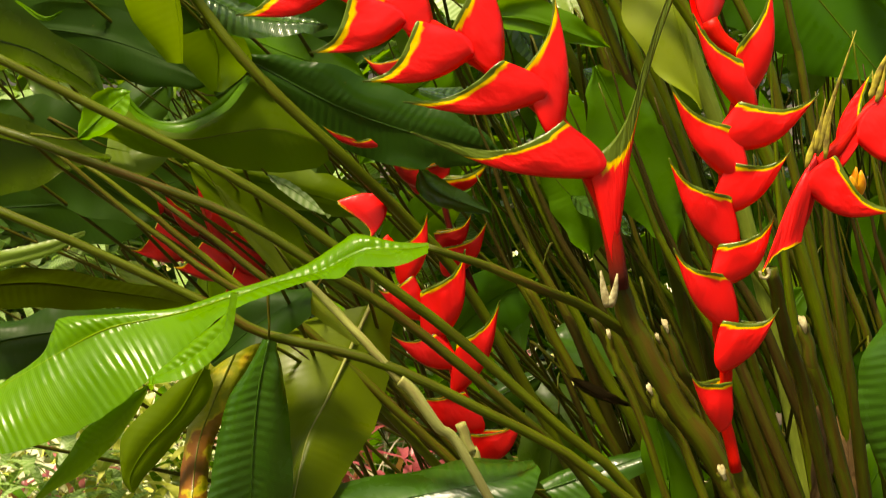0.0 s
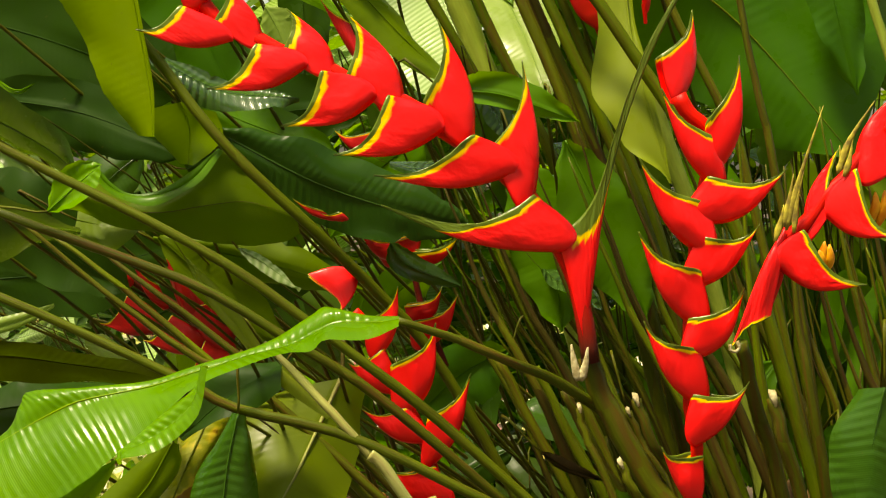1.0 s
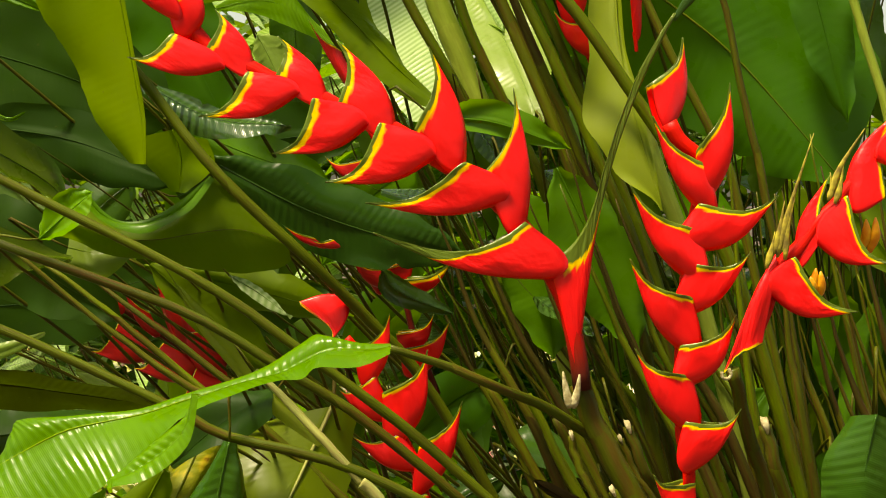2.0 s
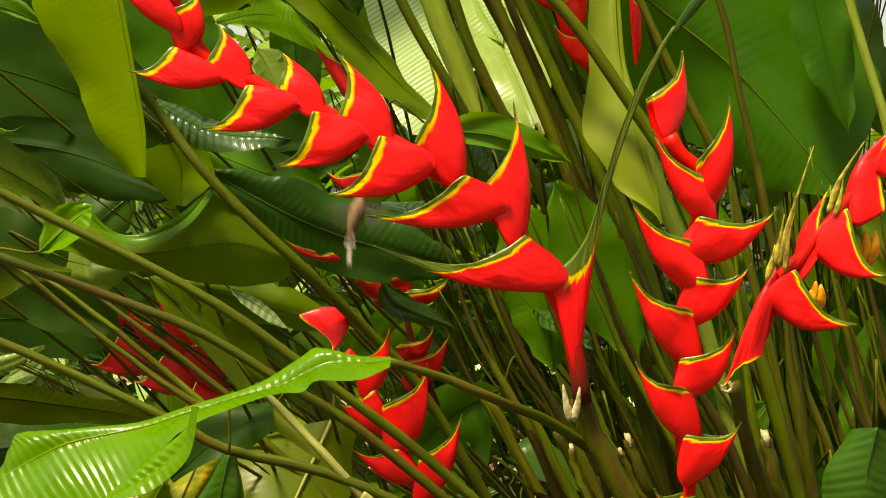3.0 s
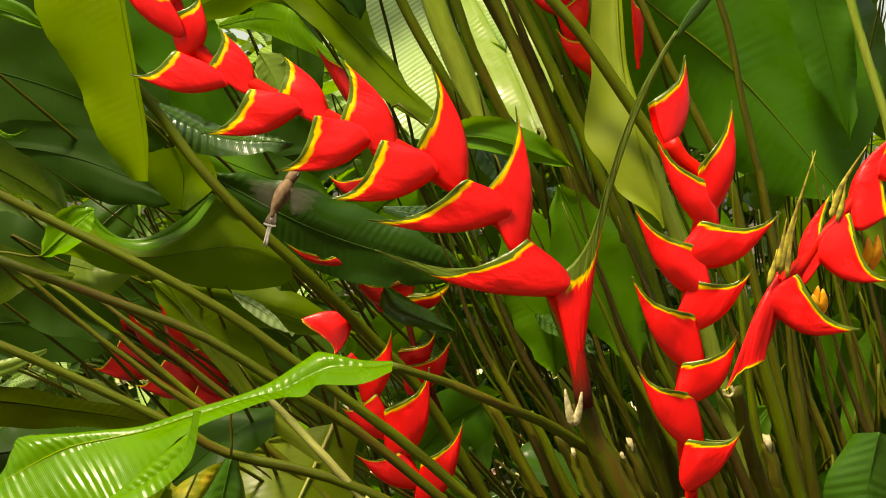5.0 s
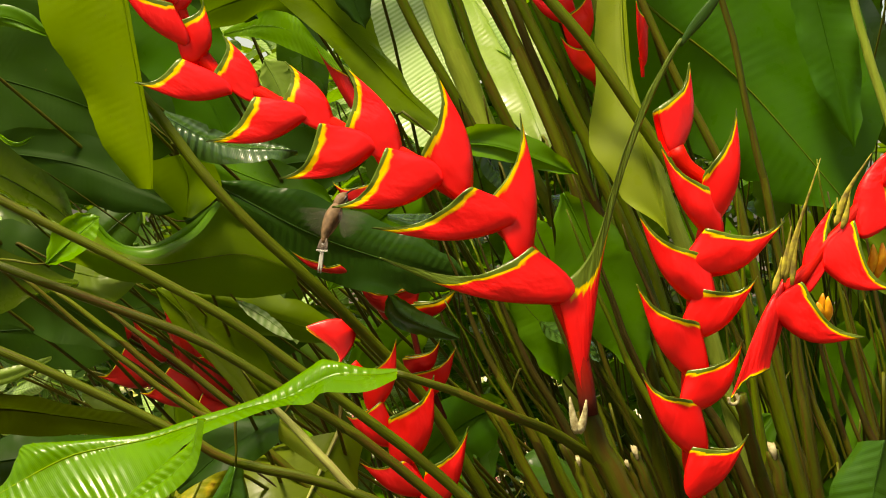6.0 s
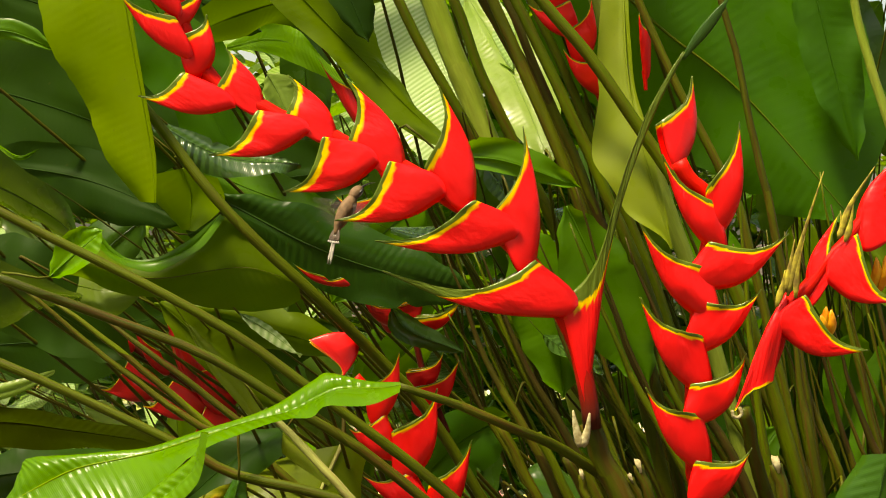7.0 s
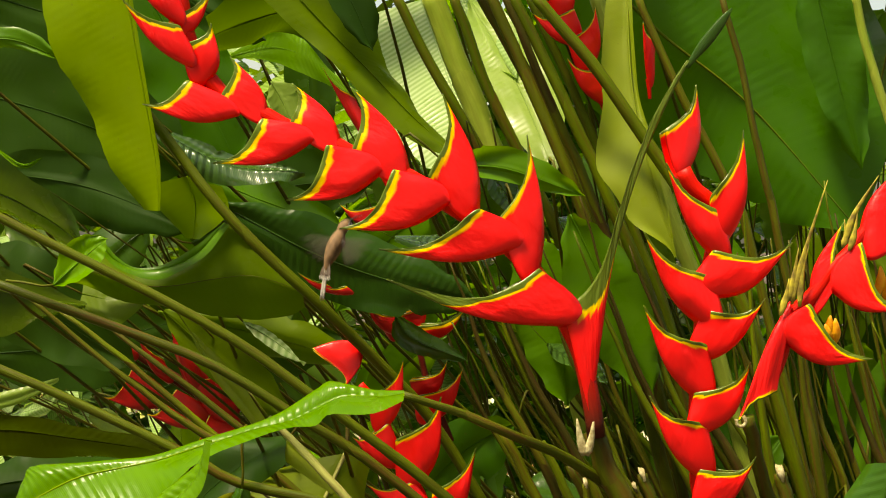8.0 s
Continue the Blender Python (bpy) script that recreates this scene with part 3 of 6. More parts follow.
def clump_depths():
    """The rest of the heliconia's own leaves, deep in the clump and over it."""
    rng = random.Random(11)
    made = 0
    while made < 120:
        d = rng.uniform(2.95, 3.7)
        u, v = rng.uniform(-0.34, 0.40), rng.uniform(-0.30, 0.24)
        # view directions kept open to fit the camera, so the garden shows
        if -0.05 < u < 0.09 and v > 0.03 or u < -0.02 and v < -0.155 or -0.14 < u < -0.09 and v > 0.08 or u < -0.17 and -0.16 < v < -0.085:
            continue
        c = Vector((u * d, d, 1.3 + v * d))
        a = rng.uniform(-2.6, -0.5)
        way = Vector((math.cos(a), rng.uniform(-0.5, 0.3), math.sin(a))).normalized()
        size = rng.uniform(0.16, 0.30)
        pts = [c - way * size * 0.5 + Vector((0, 0, -0.01)), c, c + way * size * 0.5 + Vector((0, 0, -0.04))]
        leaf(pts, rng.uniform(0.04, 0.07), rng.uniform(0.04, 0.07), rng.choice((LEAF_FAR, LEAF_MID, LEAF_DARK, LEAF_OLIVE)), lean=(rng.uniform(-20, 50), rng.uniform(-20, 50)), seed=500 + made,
             group="inner leaves of the clump", label="shaded inner heliconia leaf")
        made += 1
    for k in range(46):
        d = rng.uniform(2.72, 3.1)
        u, v = rng.uniform(0.07, 0.40), rng.uniform(-0.27, -0.02)
        c = Vector((u * d, d, 1.3 + v * d))
        a = rng.uniform(-2.2, -0.9)
        way = Vector((math.cos(a), rng.uniform(-0.5, 0.3), math.sin(a))).normalized() * rng.uniform(0.08, 0.14)
        leaf([c - way, c + Vector((0, 0, 0.01)), c + way], rng.uniform(0.03, 0.05), rng.uniform(0.03, 0.05), rng.choice((LEAF_MID, LEAF_MID, LEAF_DEEP, LEAF_OLIVE)), lean=(rng.uniform(-20, 50), rng.uniform(-20, 50)),
             seed=640 + k, group="inner leaves of the clump", label="green inner heliconia leaf behind the stalks")


def shade_canopy():
    """Unseen upper leaves, added to keep the sun off the stalks below."""
    rng = random.Random(23)
    for k in range(20):
        d = 2.60 + 0.06 * k + rng.uniform(-0.05, 0.05)
        x = rng.uniform(-1.0, 1.3)
        if -0.25 < x < 0.35 and d > 2.75:
            x += 0.65
        c = Vector((x, d, rng.uniform(1.86, 2.2)))
        a = rng.uniform(0, 2 * math.pi)
        way = Vector((math.cos(a), math.sin(a) * 0.6, rng.uniform(-0.25, 0.1))).normalized() * 0.30
        leaf([c - way, c + Vector((0, 0, 0.03)), c + way], 0.10, 0.10, LEAF_MID, lean=(70, -70), seed=700 + k, group="upper leaves of the clump", label="unseen upper heliconia leaf added to shade the clump")


garden()
shade_canopy()
# Trees out of view, added to cut sky light and its reflections
for x, y, k in ((-7, -1, 1), (-5.5, -4.5, 2), (-2.0, -6.5, 3), (1.5, -7, 4), (5, -5, 5), (6.8, -1.5, 6), (6.5, 2.5, 7), (-7.2, 3.5, 8), (-6.8, 7.5, 9), (6.6, 6.5, 10), (3.4, -7.6, 11), (-4.0, -7.4, 12)):
    tree((x, y, 0), 5.2 + 0.3 * (k % 4), 80 + k)
for k in range(9):
    tree((-9 + 2.3 * k, 13 + (k % 3), 0), 6.5 + (k % 4) * 0.5, 40 + k)
clump_depths()
# ---- leaves ----
LEAF_YELLOW = leaf_material("leaf_yellow", (0.19, 0.27, 0.014), (0.31, 0.39, 0.04), 0.42, 0.45, 0.012, 0.05)
ROLLED = ((0, 0.4), (0.35, 0.6), (0.6, 1), (0.8, 0.7), (1, 0.05))


def leaves_high():
    leaf([(0.251, 2.750, 1.721), (0.364, 2.750, 1.608), (0.514, 2.750, 1.485), (0.694, 2.720, 1.269)], 0.30, 0.17, LEAF_BROAD, lean=(5, 15), shape=HANGING, seed=3, rib=0.0045, rib_mat=STEM_GREEN, ripple=0.01, label="very large mid-green heliconia leaf behind the red spikes")
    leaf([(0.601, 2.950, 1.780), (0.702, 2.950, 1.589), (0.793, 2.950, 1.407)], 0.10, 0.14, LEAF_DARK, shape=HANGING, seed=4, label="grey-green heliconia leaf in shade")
    leaf([(0.594, 2.680, 1.718), (0.629, 2.680, 1.572), (0.679, 2.680, 1.379)], 0.05, 0.045, LEAF_BROAD, seed=70, lean=(-4, 8), label="grey-green ribbed heliconia leaf with a dull sheen")
    leaf([(-0.414, 2.660, 1.664), (-0.351, 2.660, 1.619), (-0.283, 2.660, 1.590)], 0.035, 0.030, LEAF_SHADE, seed=74, label="dark heliconia leaf in shade")
    leaf([(-0.187, 2.480, 1.706), (-0.137, 2.480, 1.630), (-0.104, 2.480, 1.554)], 0.035, 0.03, LEAF_SHADE, seed=7, label="dark narrow heliconia leaf in shade")
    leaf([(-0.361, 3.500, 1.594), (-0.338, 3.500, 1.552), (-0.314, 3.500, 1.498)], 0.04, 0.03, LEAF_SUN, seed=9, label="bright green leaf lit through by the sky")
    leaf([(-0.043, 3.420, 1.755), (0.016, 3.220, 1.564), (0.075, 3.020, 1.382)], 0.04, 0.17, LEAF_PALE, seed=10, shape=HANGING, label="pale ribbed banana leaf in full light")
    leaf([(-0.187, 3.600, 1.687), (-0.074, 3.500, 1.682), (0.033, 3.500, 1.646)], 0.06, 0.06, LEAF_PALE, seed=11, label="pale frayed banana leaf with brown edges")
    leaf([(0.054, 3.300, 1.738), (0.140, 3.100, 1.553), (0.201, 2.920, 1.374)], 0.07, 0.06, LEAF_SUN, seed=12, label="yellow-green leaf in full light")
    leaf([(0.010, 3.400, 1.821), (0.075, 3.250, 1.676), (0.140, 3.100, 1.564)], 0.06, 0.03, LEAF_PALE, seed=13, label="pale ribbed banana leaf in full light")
    leaf([(0.013, 2.340, 1.378), (0.093, 2.340, 1.371), (0.201, 2.340, 1.333)], 0.032, 0.018, LEAF_MID, seed=14, label="small dark green leaf between stalks")
    leaf([(0.280, 2.520, 1.685), (0.284, 2.480, 1.502), (0.307, 2.450, 1.374), (0.344, 2.430, 1.245)], 0.014, 0.075, LEAF_YELLOW, seed=15, shape=ROLLED, label="yellow-green half rolled heliconia leaf")
    leaf([(-0.695, 2.450, 1.570), (-0.629, 2.450, 1.568), (-0.562, 2.450, 1.540)], 0.02, 0.012, LEAF_MID, seed=17, label="green leaf edge catching the light")
    leaf([(-0.804, 2.700, 1.524), (-0.611, 2.700, 1.468), (-0.404, 2.700, 1.385)], 0.12, 0.10, LEAF_SHADE, seed=18, shape=HANGING, label="broad dark heliconia leaf in shade")
    leaf([(-0.764, 2.620, 1.384), (-0.567, 2.620, 1.356), (-0.385, 2.600, 1.284)], 0.05, 0.06, LEAF_SHADE, seed=19, label="dark heliconia leaf in shade")
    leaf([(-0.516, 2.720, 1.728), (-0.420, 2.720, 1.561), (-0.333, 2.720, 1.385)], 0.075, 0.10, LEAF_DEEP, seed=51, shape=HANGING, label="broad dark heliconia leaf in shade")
    leaf([(-0.804, 2.800, 1.695), (-0.604, 2.800, 1.637), (-0.432, 2.800, 1.617)], 0.10, 0.10, LEAF_SHADE, seed=52, label="broad dark heliconia leaf in shade")
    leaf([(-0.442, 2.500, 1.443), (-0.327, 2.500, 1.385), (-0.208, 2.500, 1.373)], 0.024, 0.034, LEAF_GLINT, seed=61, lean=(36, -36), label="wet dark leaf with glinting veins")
    leaf([(-0.765, 2.560, 1.237), (-0.634, 2.560, 1.171), (-0.477, 2.560, 1.074)], 0.085, 0.07, LEAF_SHADE, seed=62, label="olive heliconia leaf in half shade")
    # Bright green strip in place of a highlight on a leaf edge
    leaf([(-0.677, 2.500, 1.412), (-0.636, 2.500, 1.385), (-0.605, 2.500, 1.397)], 0.003, 0.004, LEAF_BRIGHT, seed=69, rib=0.001, label="thin bright strip standing in for a leaf-edge highlight")


def leaves_middle():
    blade([(-0.389, 2.500, 1.141), (-0.351, 2.500, 1.068), (-0.317, 2.500, 1.024), (-0.287, 2.500, 0.988)],
          [(-0.384, 2.500, 1.135), (-0.338, 2.500, 1.066), (-0.302, 2.500, 1.023), (-0.278, 2.500, 0.987)],
          [(-0.376, 2.500, 1.130), (-0.325, 2.500, 1.079), (-0.282, 2.500, 1.026), (-0.266, 2.500, 0.986)], LEAF_YELLOW, seed=28, label="light green leaf edge between stalks", rib=0.0006)
    blade([(-0.588, 2.390, 1.669), (-0.563, 2.390, 1.555), (-0.516, 2.390, 1.465), (-0.482, 2.390, 1.384), (-0.432, 2.390, 1.317)],
          [(-0.454, 2.360, 1.664), (-0.440, 2.360, 1.567), (-0.422, 2.360, 1.463), (-0.409, 2.360, 1.382), (-0.405, 2.360, 1.315)],
          [(-0.448, 2.360, 1.664), (-0.433, 2.360, 1.567), (-0.416, 2.360, 1.463), (-0.403, 2.360, 1.382), (-0.403, 2.360, 1.315)], LEAF_LIME, seed=2, label="hanging olive green heliconia leaf, lit through")
    # Dark green used here so that the colour holds the leaf's shade
    blade([(-0.703, 2.360, 1.436), (-0.631, 2.360, 1.398), (-0.583, 2.360, 1.357), (-0.532, 2.360, 1.317), (-0.517, 2.360, 1.274)],
          [(-0.716, 2.400, 1.360), (-0.642, 2.400, 1.340), (-0.593, 2.400, 1.315), (-0.551, 2.400, 1.288), (-0.527, 2.400, 1.264)],
          [(-0.728, 2.440, 1.301), (-0.653, 2.440, 1.311), (-0.603, 2.440, 1.288), (-0.570, 2.440, 1.271), (-0.539, 2.440, 1.257)], LEAF_DARK, seed=16, label="olive heliconia leaf with a pale midrib")
    blade([(-0.440, 2.500, 1.356), (-0.430, 2.500, 1.319), (-0.383, 2.500, 1.275)],
          [(-0.382, 2.470, 1.367), (-0.370, 2.470, 1.327), (-0.373, 2.470, 1.274)],
          [(-0.326, 2.440, 1.351), (-0.318, 2.440, 1.310), (-0.362, 2.440, 1.273)], LEAF_LIME, seed=20, label="green leaf beside a brown stalk")
    blade([(-0.535, 2.470, 1.260), (-0.464, 2.470, 1.228), (-0.417, 2.470, 1.221), (-0.366, 2.470, 1.245), (-0.317, 2.470, 1.296), (-0.265, 2.470, 1.259), (-0.213, 2.470, 1.208)],
          [(-0.539, 2.450, 1.234), (-0.464, 2.450, 1.208), (-0.406, 2.450, 1.204), (-0.347, 2.450, 1.213), (-0.288, 2.450, 1.219), (-0.246, 2.450, 1.209), (-0.208, 2.450, 1.195)],
          [(-0.552, 2.470, 1.208), (-0.477, 2.470, 1.182), (-0.409, 2.470, 1.168), (-0.342, 2.470, 1.156), (-0.283, 2.470, 1.151), (-0.232, 2.470, 1.156), (-0.206, 2.470, 1.172)], LEAF_OLIVE, seed=22, label="large olive heliconia leaf seen from below", rib_mat=STEM_BROWN, rib=0.0012)
    blade([(-0.501, 2.430, 1.275), (-0.479, 2.430, 1.248), (-0.450, 2.430, 1.232), (-0.410, 2.430, 1.237), (-0.364, 2.430, 1.263), (-0.322, 2.430, 1.298)],
          [(-0.505, 2.430, 1.267), (-0.483, 2.430, 1.241), (-0.451, 2.430, 1.227), (-0.409, 2.430, 1.227), (-0.360, 2.430, 1.252), (-0.319, 2.430, 1.296)],
          [(-0.504, 2.410, 1.259), (-0.483, 2.410, 1.233), (-0.448, 2.410, 1.221), (-0.402, 2.410, 1.220), (-0.353, 2.410, 1.243), (-0.313, 2.410, 1.294)], LEAF_MID, seed=23, label="curled leaf edge with wet highlights", rib=0.0004, cup=0.006)
    # Half shade on this leaf comes from the dark material
    blade([(-0.687, 2.380, 1.250), (-0.605, 2.380, 1.223), (-0.557, 2.380, 1.202), (-0.515, 2.380, 1.186)],
          [(-0.698, 2.420, 1.212), (-0.624, 2.420, 1.193), (-0.575, 2.420, 1.182), (-0.522, 2.420, 1.180)],
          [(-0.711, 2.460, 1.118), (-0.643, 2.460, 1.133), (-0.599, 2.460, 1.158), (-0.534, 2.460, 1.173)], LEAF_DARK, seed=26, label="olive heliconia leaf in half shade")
    blade([(-0.548, 2.530, 1.216), (-0.501, 2.530, 1.209), (-0.432, 2.530, 1.201)],
          [(-0.546, 2.500, 1.191), (-0.495, 2.500, 1.182), (-0.428, 2.500, 1.199)],
          [(-0.549, 2.470, 1.157), (-0.494, 2.470, 1.144), (-0.428, 2.470, 1.194)], LEAF_OLIVE, seed=27, label="olive leaf behind leaning stalks")
    blade([(-0.370, 2.900, 1.593), (-0.298, 2.900, 1.632), (-0.244, 2.900, 1.618), (-0.195, 2.900, 1.563), (-0.124, 2.900, 1.508)],
          [(-0.369, 2.900, 1.589), (-0.301, 2.900, 1.604), (-0.237, 2.900, 1.587), (-0.180, 2.900, 1.541), (-0.123, 2.900, 1.504)],
          [(-0.370, 2.900, 1.585), (-0.306, 2.900, 1.581), (-0.232, 2.900, 1.552), (-0.168, 2.900, 1.522), (-0.124, 2.900, 1.500)], LEAF_FRESH, seed=8, label="bright green leaf lit through by the sky", cup=0.0, rib=0.0006)
    blade([(-0.112, 2.540, 1.673), (-0.099, 2.540, 1.578), (-0.069, 2.540, 1.514), (-0.025, 2.540, 1.456), (0.023, 2.540, 1.400)],
          [(-0.229, 2.500, 1.651), (-0.170, 2.500, 1.587), (-0.106, 2.500, 1.521), (-0.041, 2.500, 1.453), (0.023, 2.500, 1.396)],
          [(-0.286, 2.480, 1.648), (-0.219, 2.480, 1.587), (-0.145, 2.480, 1.515), (-0.068, 2.480, 1.433), (0.018, 2.480, 1.393)], LEAF_OLIVE, seed=5, label="broad olive heliconia leaf seen from below")
    blade([(-0.129, 2.550, 1.683), (-0.233, 2.550, 1.666), (-0.320, 2.550, 1.649), (-0.364, 2.550, 1.615)],
          [(-0.150, 2.600, 1.638), (-0.238, 2.600, 1.630), (-0.309, 2.600, 1.612), (-0.361, 2.600, 1.590)],
          [(-0.188, 2.630, 1.580), (-0.257, 2.630, 1.598), (-0.309, 2.630, 1.577), (-0.358, 2.630, 1.570)], LEAF_SHADE, seed=6, label="dark heliconia leaf in shade")
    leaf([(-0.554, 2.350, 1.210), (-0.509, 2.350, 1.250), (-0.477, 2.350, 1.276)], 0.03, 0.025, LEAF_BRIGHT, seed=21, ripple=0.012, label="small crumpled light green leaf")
    leaf([(-0.325, 2.450, 1.322), (-0.188, 2.450, 1.250), (-0.070, 2.450, 1.208), (0.055, 2.450, 1.176)], 0.060, 0.058, LEAF_WET_SHADE, seed=24, lean=(-6, 4), curl=(34, 0), rib_mat=LEAF_DARK, label="dark glossy heliconia leaf behind the arching spike")
    # Dark leaf added to fill a gap that is only shade
    leaf([(-0.848, 2.900, 1.065), (-0.630, 2.900, 1.084), (-0.441, 2.900, 1.133)], 0.09, 0.08, LEAF_SHADE, seed=25, label="dark heliconia leaf filling a shaded gap")
    leaf([(-0.440, 2.600, 1.159), (-0.342, 2.600, 1.070), (-0.236, 2.600, 0.980)], 0.045, 0.03, LEAF_OLIVE, seed=29, label="olive leaf between stalks")
    leaf([(0.111, 2.600, 0.979), (0.031, 2.600, 0.935), (-0.050, 2.600, 0.855)], 0.06, 0.05, LEAF_DEEP, seed=30, label="shaded green leaf low in the clump")
    leaf([(0.193, 2.500, 1.308), (0.257, 2.500, 1.171), (0.317, 2.500, 1.033)], 0.055, 0.06, LEAF_MID, seed=31, label="green heliconia leaf behind the stalks")
    leaf([(0.133, 2.660, 1.272), (0.183, 2.660, 1.145), (0.200, 2.660, 0.999)], 0.07, 0.07, LEAF_MID, seed=32, label="green heliconia leaf behind the stalks")
    leaf([(-0.072, 2.500, 1.155), (-0.047, 2.500, 1.121), (0.039, 2.500, 1.086)], 0.02, 0.02, LEAF_DARK, seed=33, label="small dark leaf over a red spike")
    leaf([(-0.421, 2.660, 1.393), (-0.303, 2.660, 1.338), (-0.158, 2.660, 1.287)], 0.05, 0.05, LEAF_MID, seed=63, lean=(20, 10), label="green leaf behind the arching spike")
    # Near-black leaf put in for the deep shade behind the spike
    leaf([(-0.440, 2.900, 1.262), (-0.281, 2.900, 1.356), (-0.122, 2.900, 1.365)], 0.07, 0.07, LEAF_SHADE, seed=64, label="dark fill leaf in place of deep shade")
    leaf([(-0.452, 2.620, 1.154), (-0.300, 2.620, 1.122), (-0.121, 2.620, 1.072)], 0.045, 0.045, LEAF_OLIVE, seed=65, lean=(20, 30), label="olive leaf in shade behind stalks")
    # Another near-black leaf in place of shade
    leaf([(-0.547, 2.880, 0.987), (-0.359, 2.880, 1.055), (-0.162, 2.880, 1.094)], 0.065, 0.06, LEAF_SHADE, seed=66, label="dark fill leaf in place of deep shade")


def leaves_for_glints():
    # Small glossy leaves added, tilted up to catch sky glints among the stalks
    blade([(0.168, 2.650, 1.102), (0.194, 2.650, 1.100), (0.210, 2.650, 1.085), (0.219, 2.650, 1.065)],
          [(0.165, 2.620, 1.103), (0.183, 2.620, 1.091), (0.201, 2.620, 1.078), (0.217, 2.620, 1.067)],
          [(0.162, 2.590, 1.104), (0.173, 2.590, 1.081), (0.193, 2.590, 1.071), (0.214, 2.590, 1.069)], LEAF_GLINT, seed=80, label="small dark leaf added for a wet glint between stalks", rib=0.0006)
    blade([(0.229, 2.670, 1.078), (0.250, 2.670, 1.070), (0.260, 2.670, 1.053), (0.262, 2.670, 1.034)],
          [(0.225, 2.640, 1.079), (0.237, 2.640, 1.064), (0.249, 2.640, 1.049), (0.259, 2.640, 1.036)],
          [(0.222, 2.610, 1.081), (0.225, 2.610, 1.059), (0.238, 2.610, 1.046), (0.256, 2.610, 1.039)], LEAF_GLINT, seed=81, label="small dark leaf added for a wet glint between stalks", rib=0.0006)
    blade([(0.311, 2.690, 1.100), (0.327, 2.690, 1.090), (0.333, 2.690, 1.075), (0.331, 2.690, 1.058)],
          [(0.307, 2.660, 1.102), (0.314, 2.660, 1.087), (0.321, 2.660, 1.073), (0.327, 2.660, 1.060)],
          [(0.302, 2.630, 1.104), (0.301, 2.630, 1.085), (0.310, 2.630, 1.072), (0.323, 2.630, 1.063)], LEAF_GLINT, seed=82, label="small dark leaf added for a wet glint between stalks", rib=0.0006)
    blade([(0.100, 2.710, 1.283), (0.124, 2.710, 1.285), (0.139, 2.710, 1.273), (0.148, 2.710, 1.255)],
          [(0.098, 2.680, 1.282), (0.115, 2.680, 1.273), (0.132, 2.680, 1.264), (0.147, 2.680, 1.255)],
          [(0.097, 2.650, 1.281), (0.107, 2.650, 1.260), (0.125, 2.650, 1.254), (0.145, 2.650, 1.255)], LEAF_GLINT, seed=83, label="small dark leaf added for a wet glint between stalks", rib=0.0006)
    blade([(0.167, 2.730, 1.248), (0.207, 2.730, 1.251), (0.239, 2.730, 1.233), (0.261, 2.730, 1.206)],
          [(0.164, 2.700, 1.247), (0.197, 2.700, 1.233), (0.230, 2.700, 1.219), (0.259, 2.700, 1.206)],
          [(0.162, 2.670, 1.245), (0.187, 2.670, 1.215), (0.221, 2.670, 1.205), (0.255, 2.670, 1.207)], LEAF_GLINT, seed=84, label="small dark leaf added for a wet glint between stalks", rib=0.0006)
    blade([(0.160, 2.750, 1.117), (0.182, 2.750, 1.108), (0.192, 2.750, 1.091), (0.194, 2.750, 1.071)],
          [(0.158, 2.720, 1.118), (0.170, 2.720, 1.102), (0.182, 2.720, 1.087), (0.192, 2.720, 1.073)],
          [(0.155, 2.690, 1.119), (0.158, 2.690, 1.097), (0.172, 2.690, 1.083), (0.190, 2.690, 1.076)], LEAF_GLINT, seed=85, label="small dark leaf added for a wet glint between stalks", rib=0.0006)
    blade([(-0.081, 2.770, 1.271), (-0.029, 2.770, 1.277), (0.019, 2.770, 1.267), (0.059, 2.770, 1.248)],
          [(-0.080, 2.740, 1.270), (-0.031, 2.740, 1.263), (0.017, 2.740, 1.255), (0.060, 2.740, 1.248)],
          [(-0.079, 2.710, 1.269), (-0.033, 2.710, 1.248), (0.015, 2.710, 1.244), (0.058, 2.710, 1.248)], LEAF_GLINT, seed=86, label="small dark leaf added for a wet glint between stalks", rib=0.0006)
    blade([(0.483, 2.790, 1.158), (0.501, 2.790, 1.149), (0.508, 2.790, 1.134), (0.508, 2.790, 1.117)],
          [(0.477, 2.760, 1.159), (0.486, 2.760, 1.145), (0.495, 2.760, 1.131), (0.503, 2.760, 1.118)],
          [(0.471, 2.730, 1.160), (0.471, 2.730, 1.140), (0.482, 2.730, 1.128), (0.497, 2.730, 1.120)], LEAF_GLINT, seed=87, label="small dark leaf added for a wet glint between stalks", rib=0.0006)
    blade([(0.280, 2.810, 0.873), (0.290, 2.810, 0.889), (0.305, 2.810, 0.897), (0.321, 2.810, 0.899)],
          [(0.278, 2.780, 0.877), (0.292, 2.780, 0.886), (0.306, 2.780, 0.895), (0.318, 2.780, 0.904)],
          [(0.275, 2.750, 0.880), (0.293, 2.750, 0.883), (0.306, 2.750, 0.894), (0.314, 2.750, 0.907)], LEAF_GLINT, seed=88, label="small dark leaf added for a wet glint between stalks", rib=0.0006)
    blade([(0.084, 2.830, 1.387), (0.116, 2.830, 1.372), (0.129, 2.830, 1.344), (0.129, 2.830, 1.313)],
          [(0.081, 2.800, 1.385), (0.097, 2.800, 1.360), (0.114, 2.800, 1.334), (0.128, 2.800, 1.312)],
          [(0.079, 2.770, 1.383), (0.079, 2.770, 1.348), (0.098, 2.770, 1.325), (0.125, 2.770, 1.312)], LEAF_GLINT, seed=89, label="small dark leaf added for a wet glint between stalks", rib=0.0006)
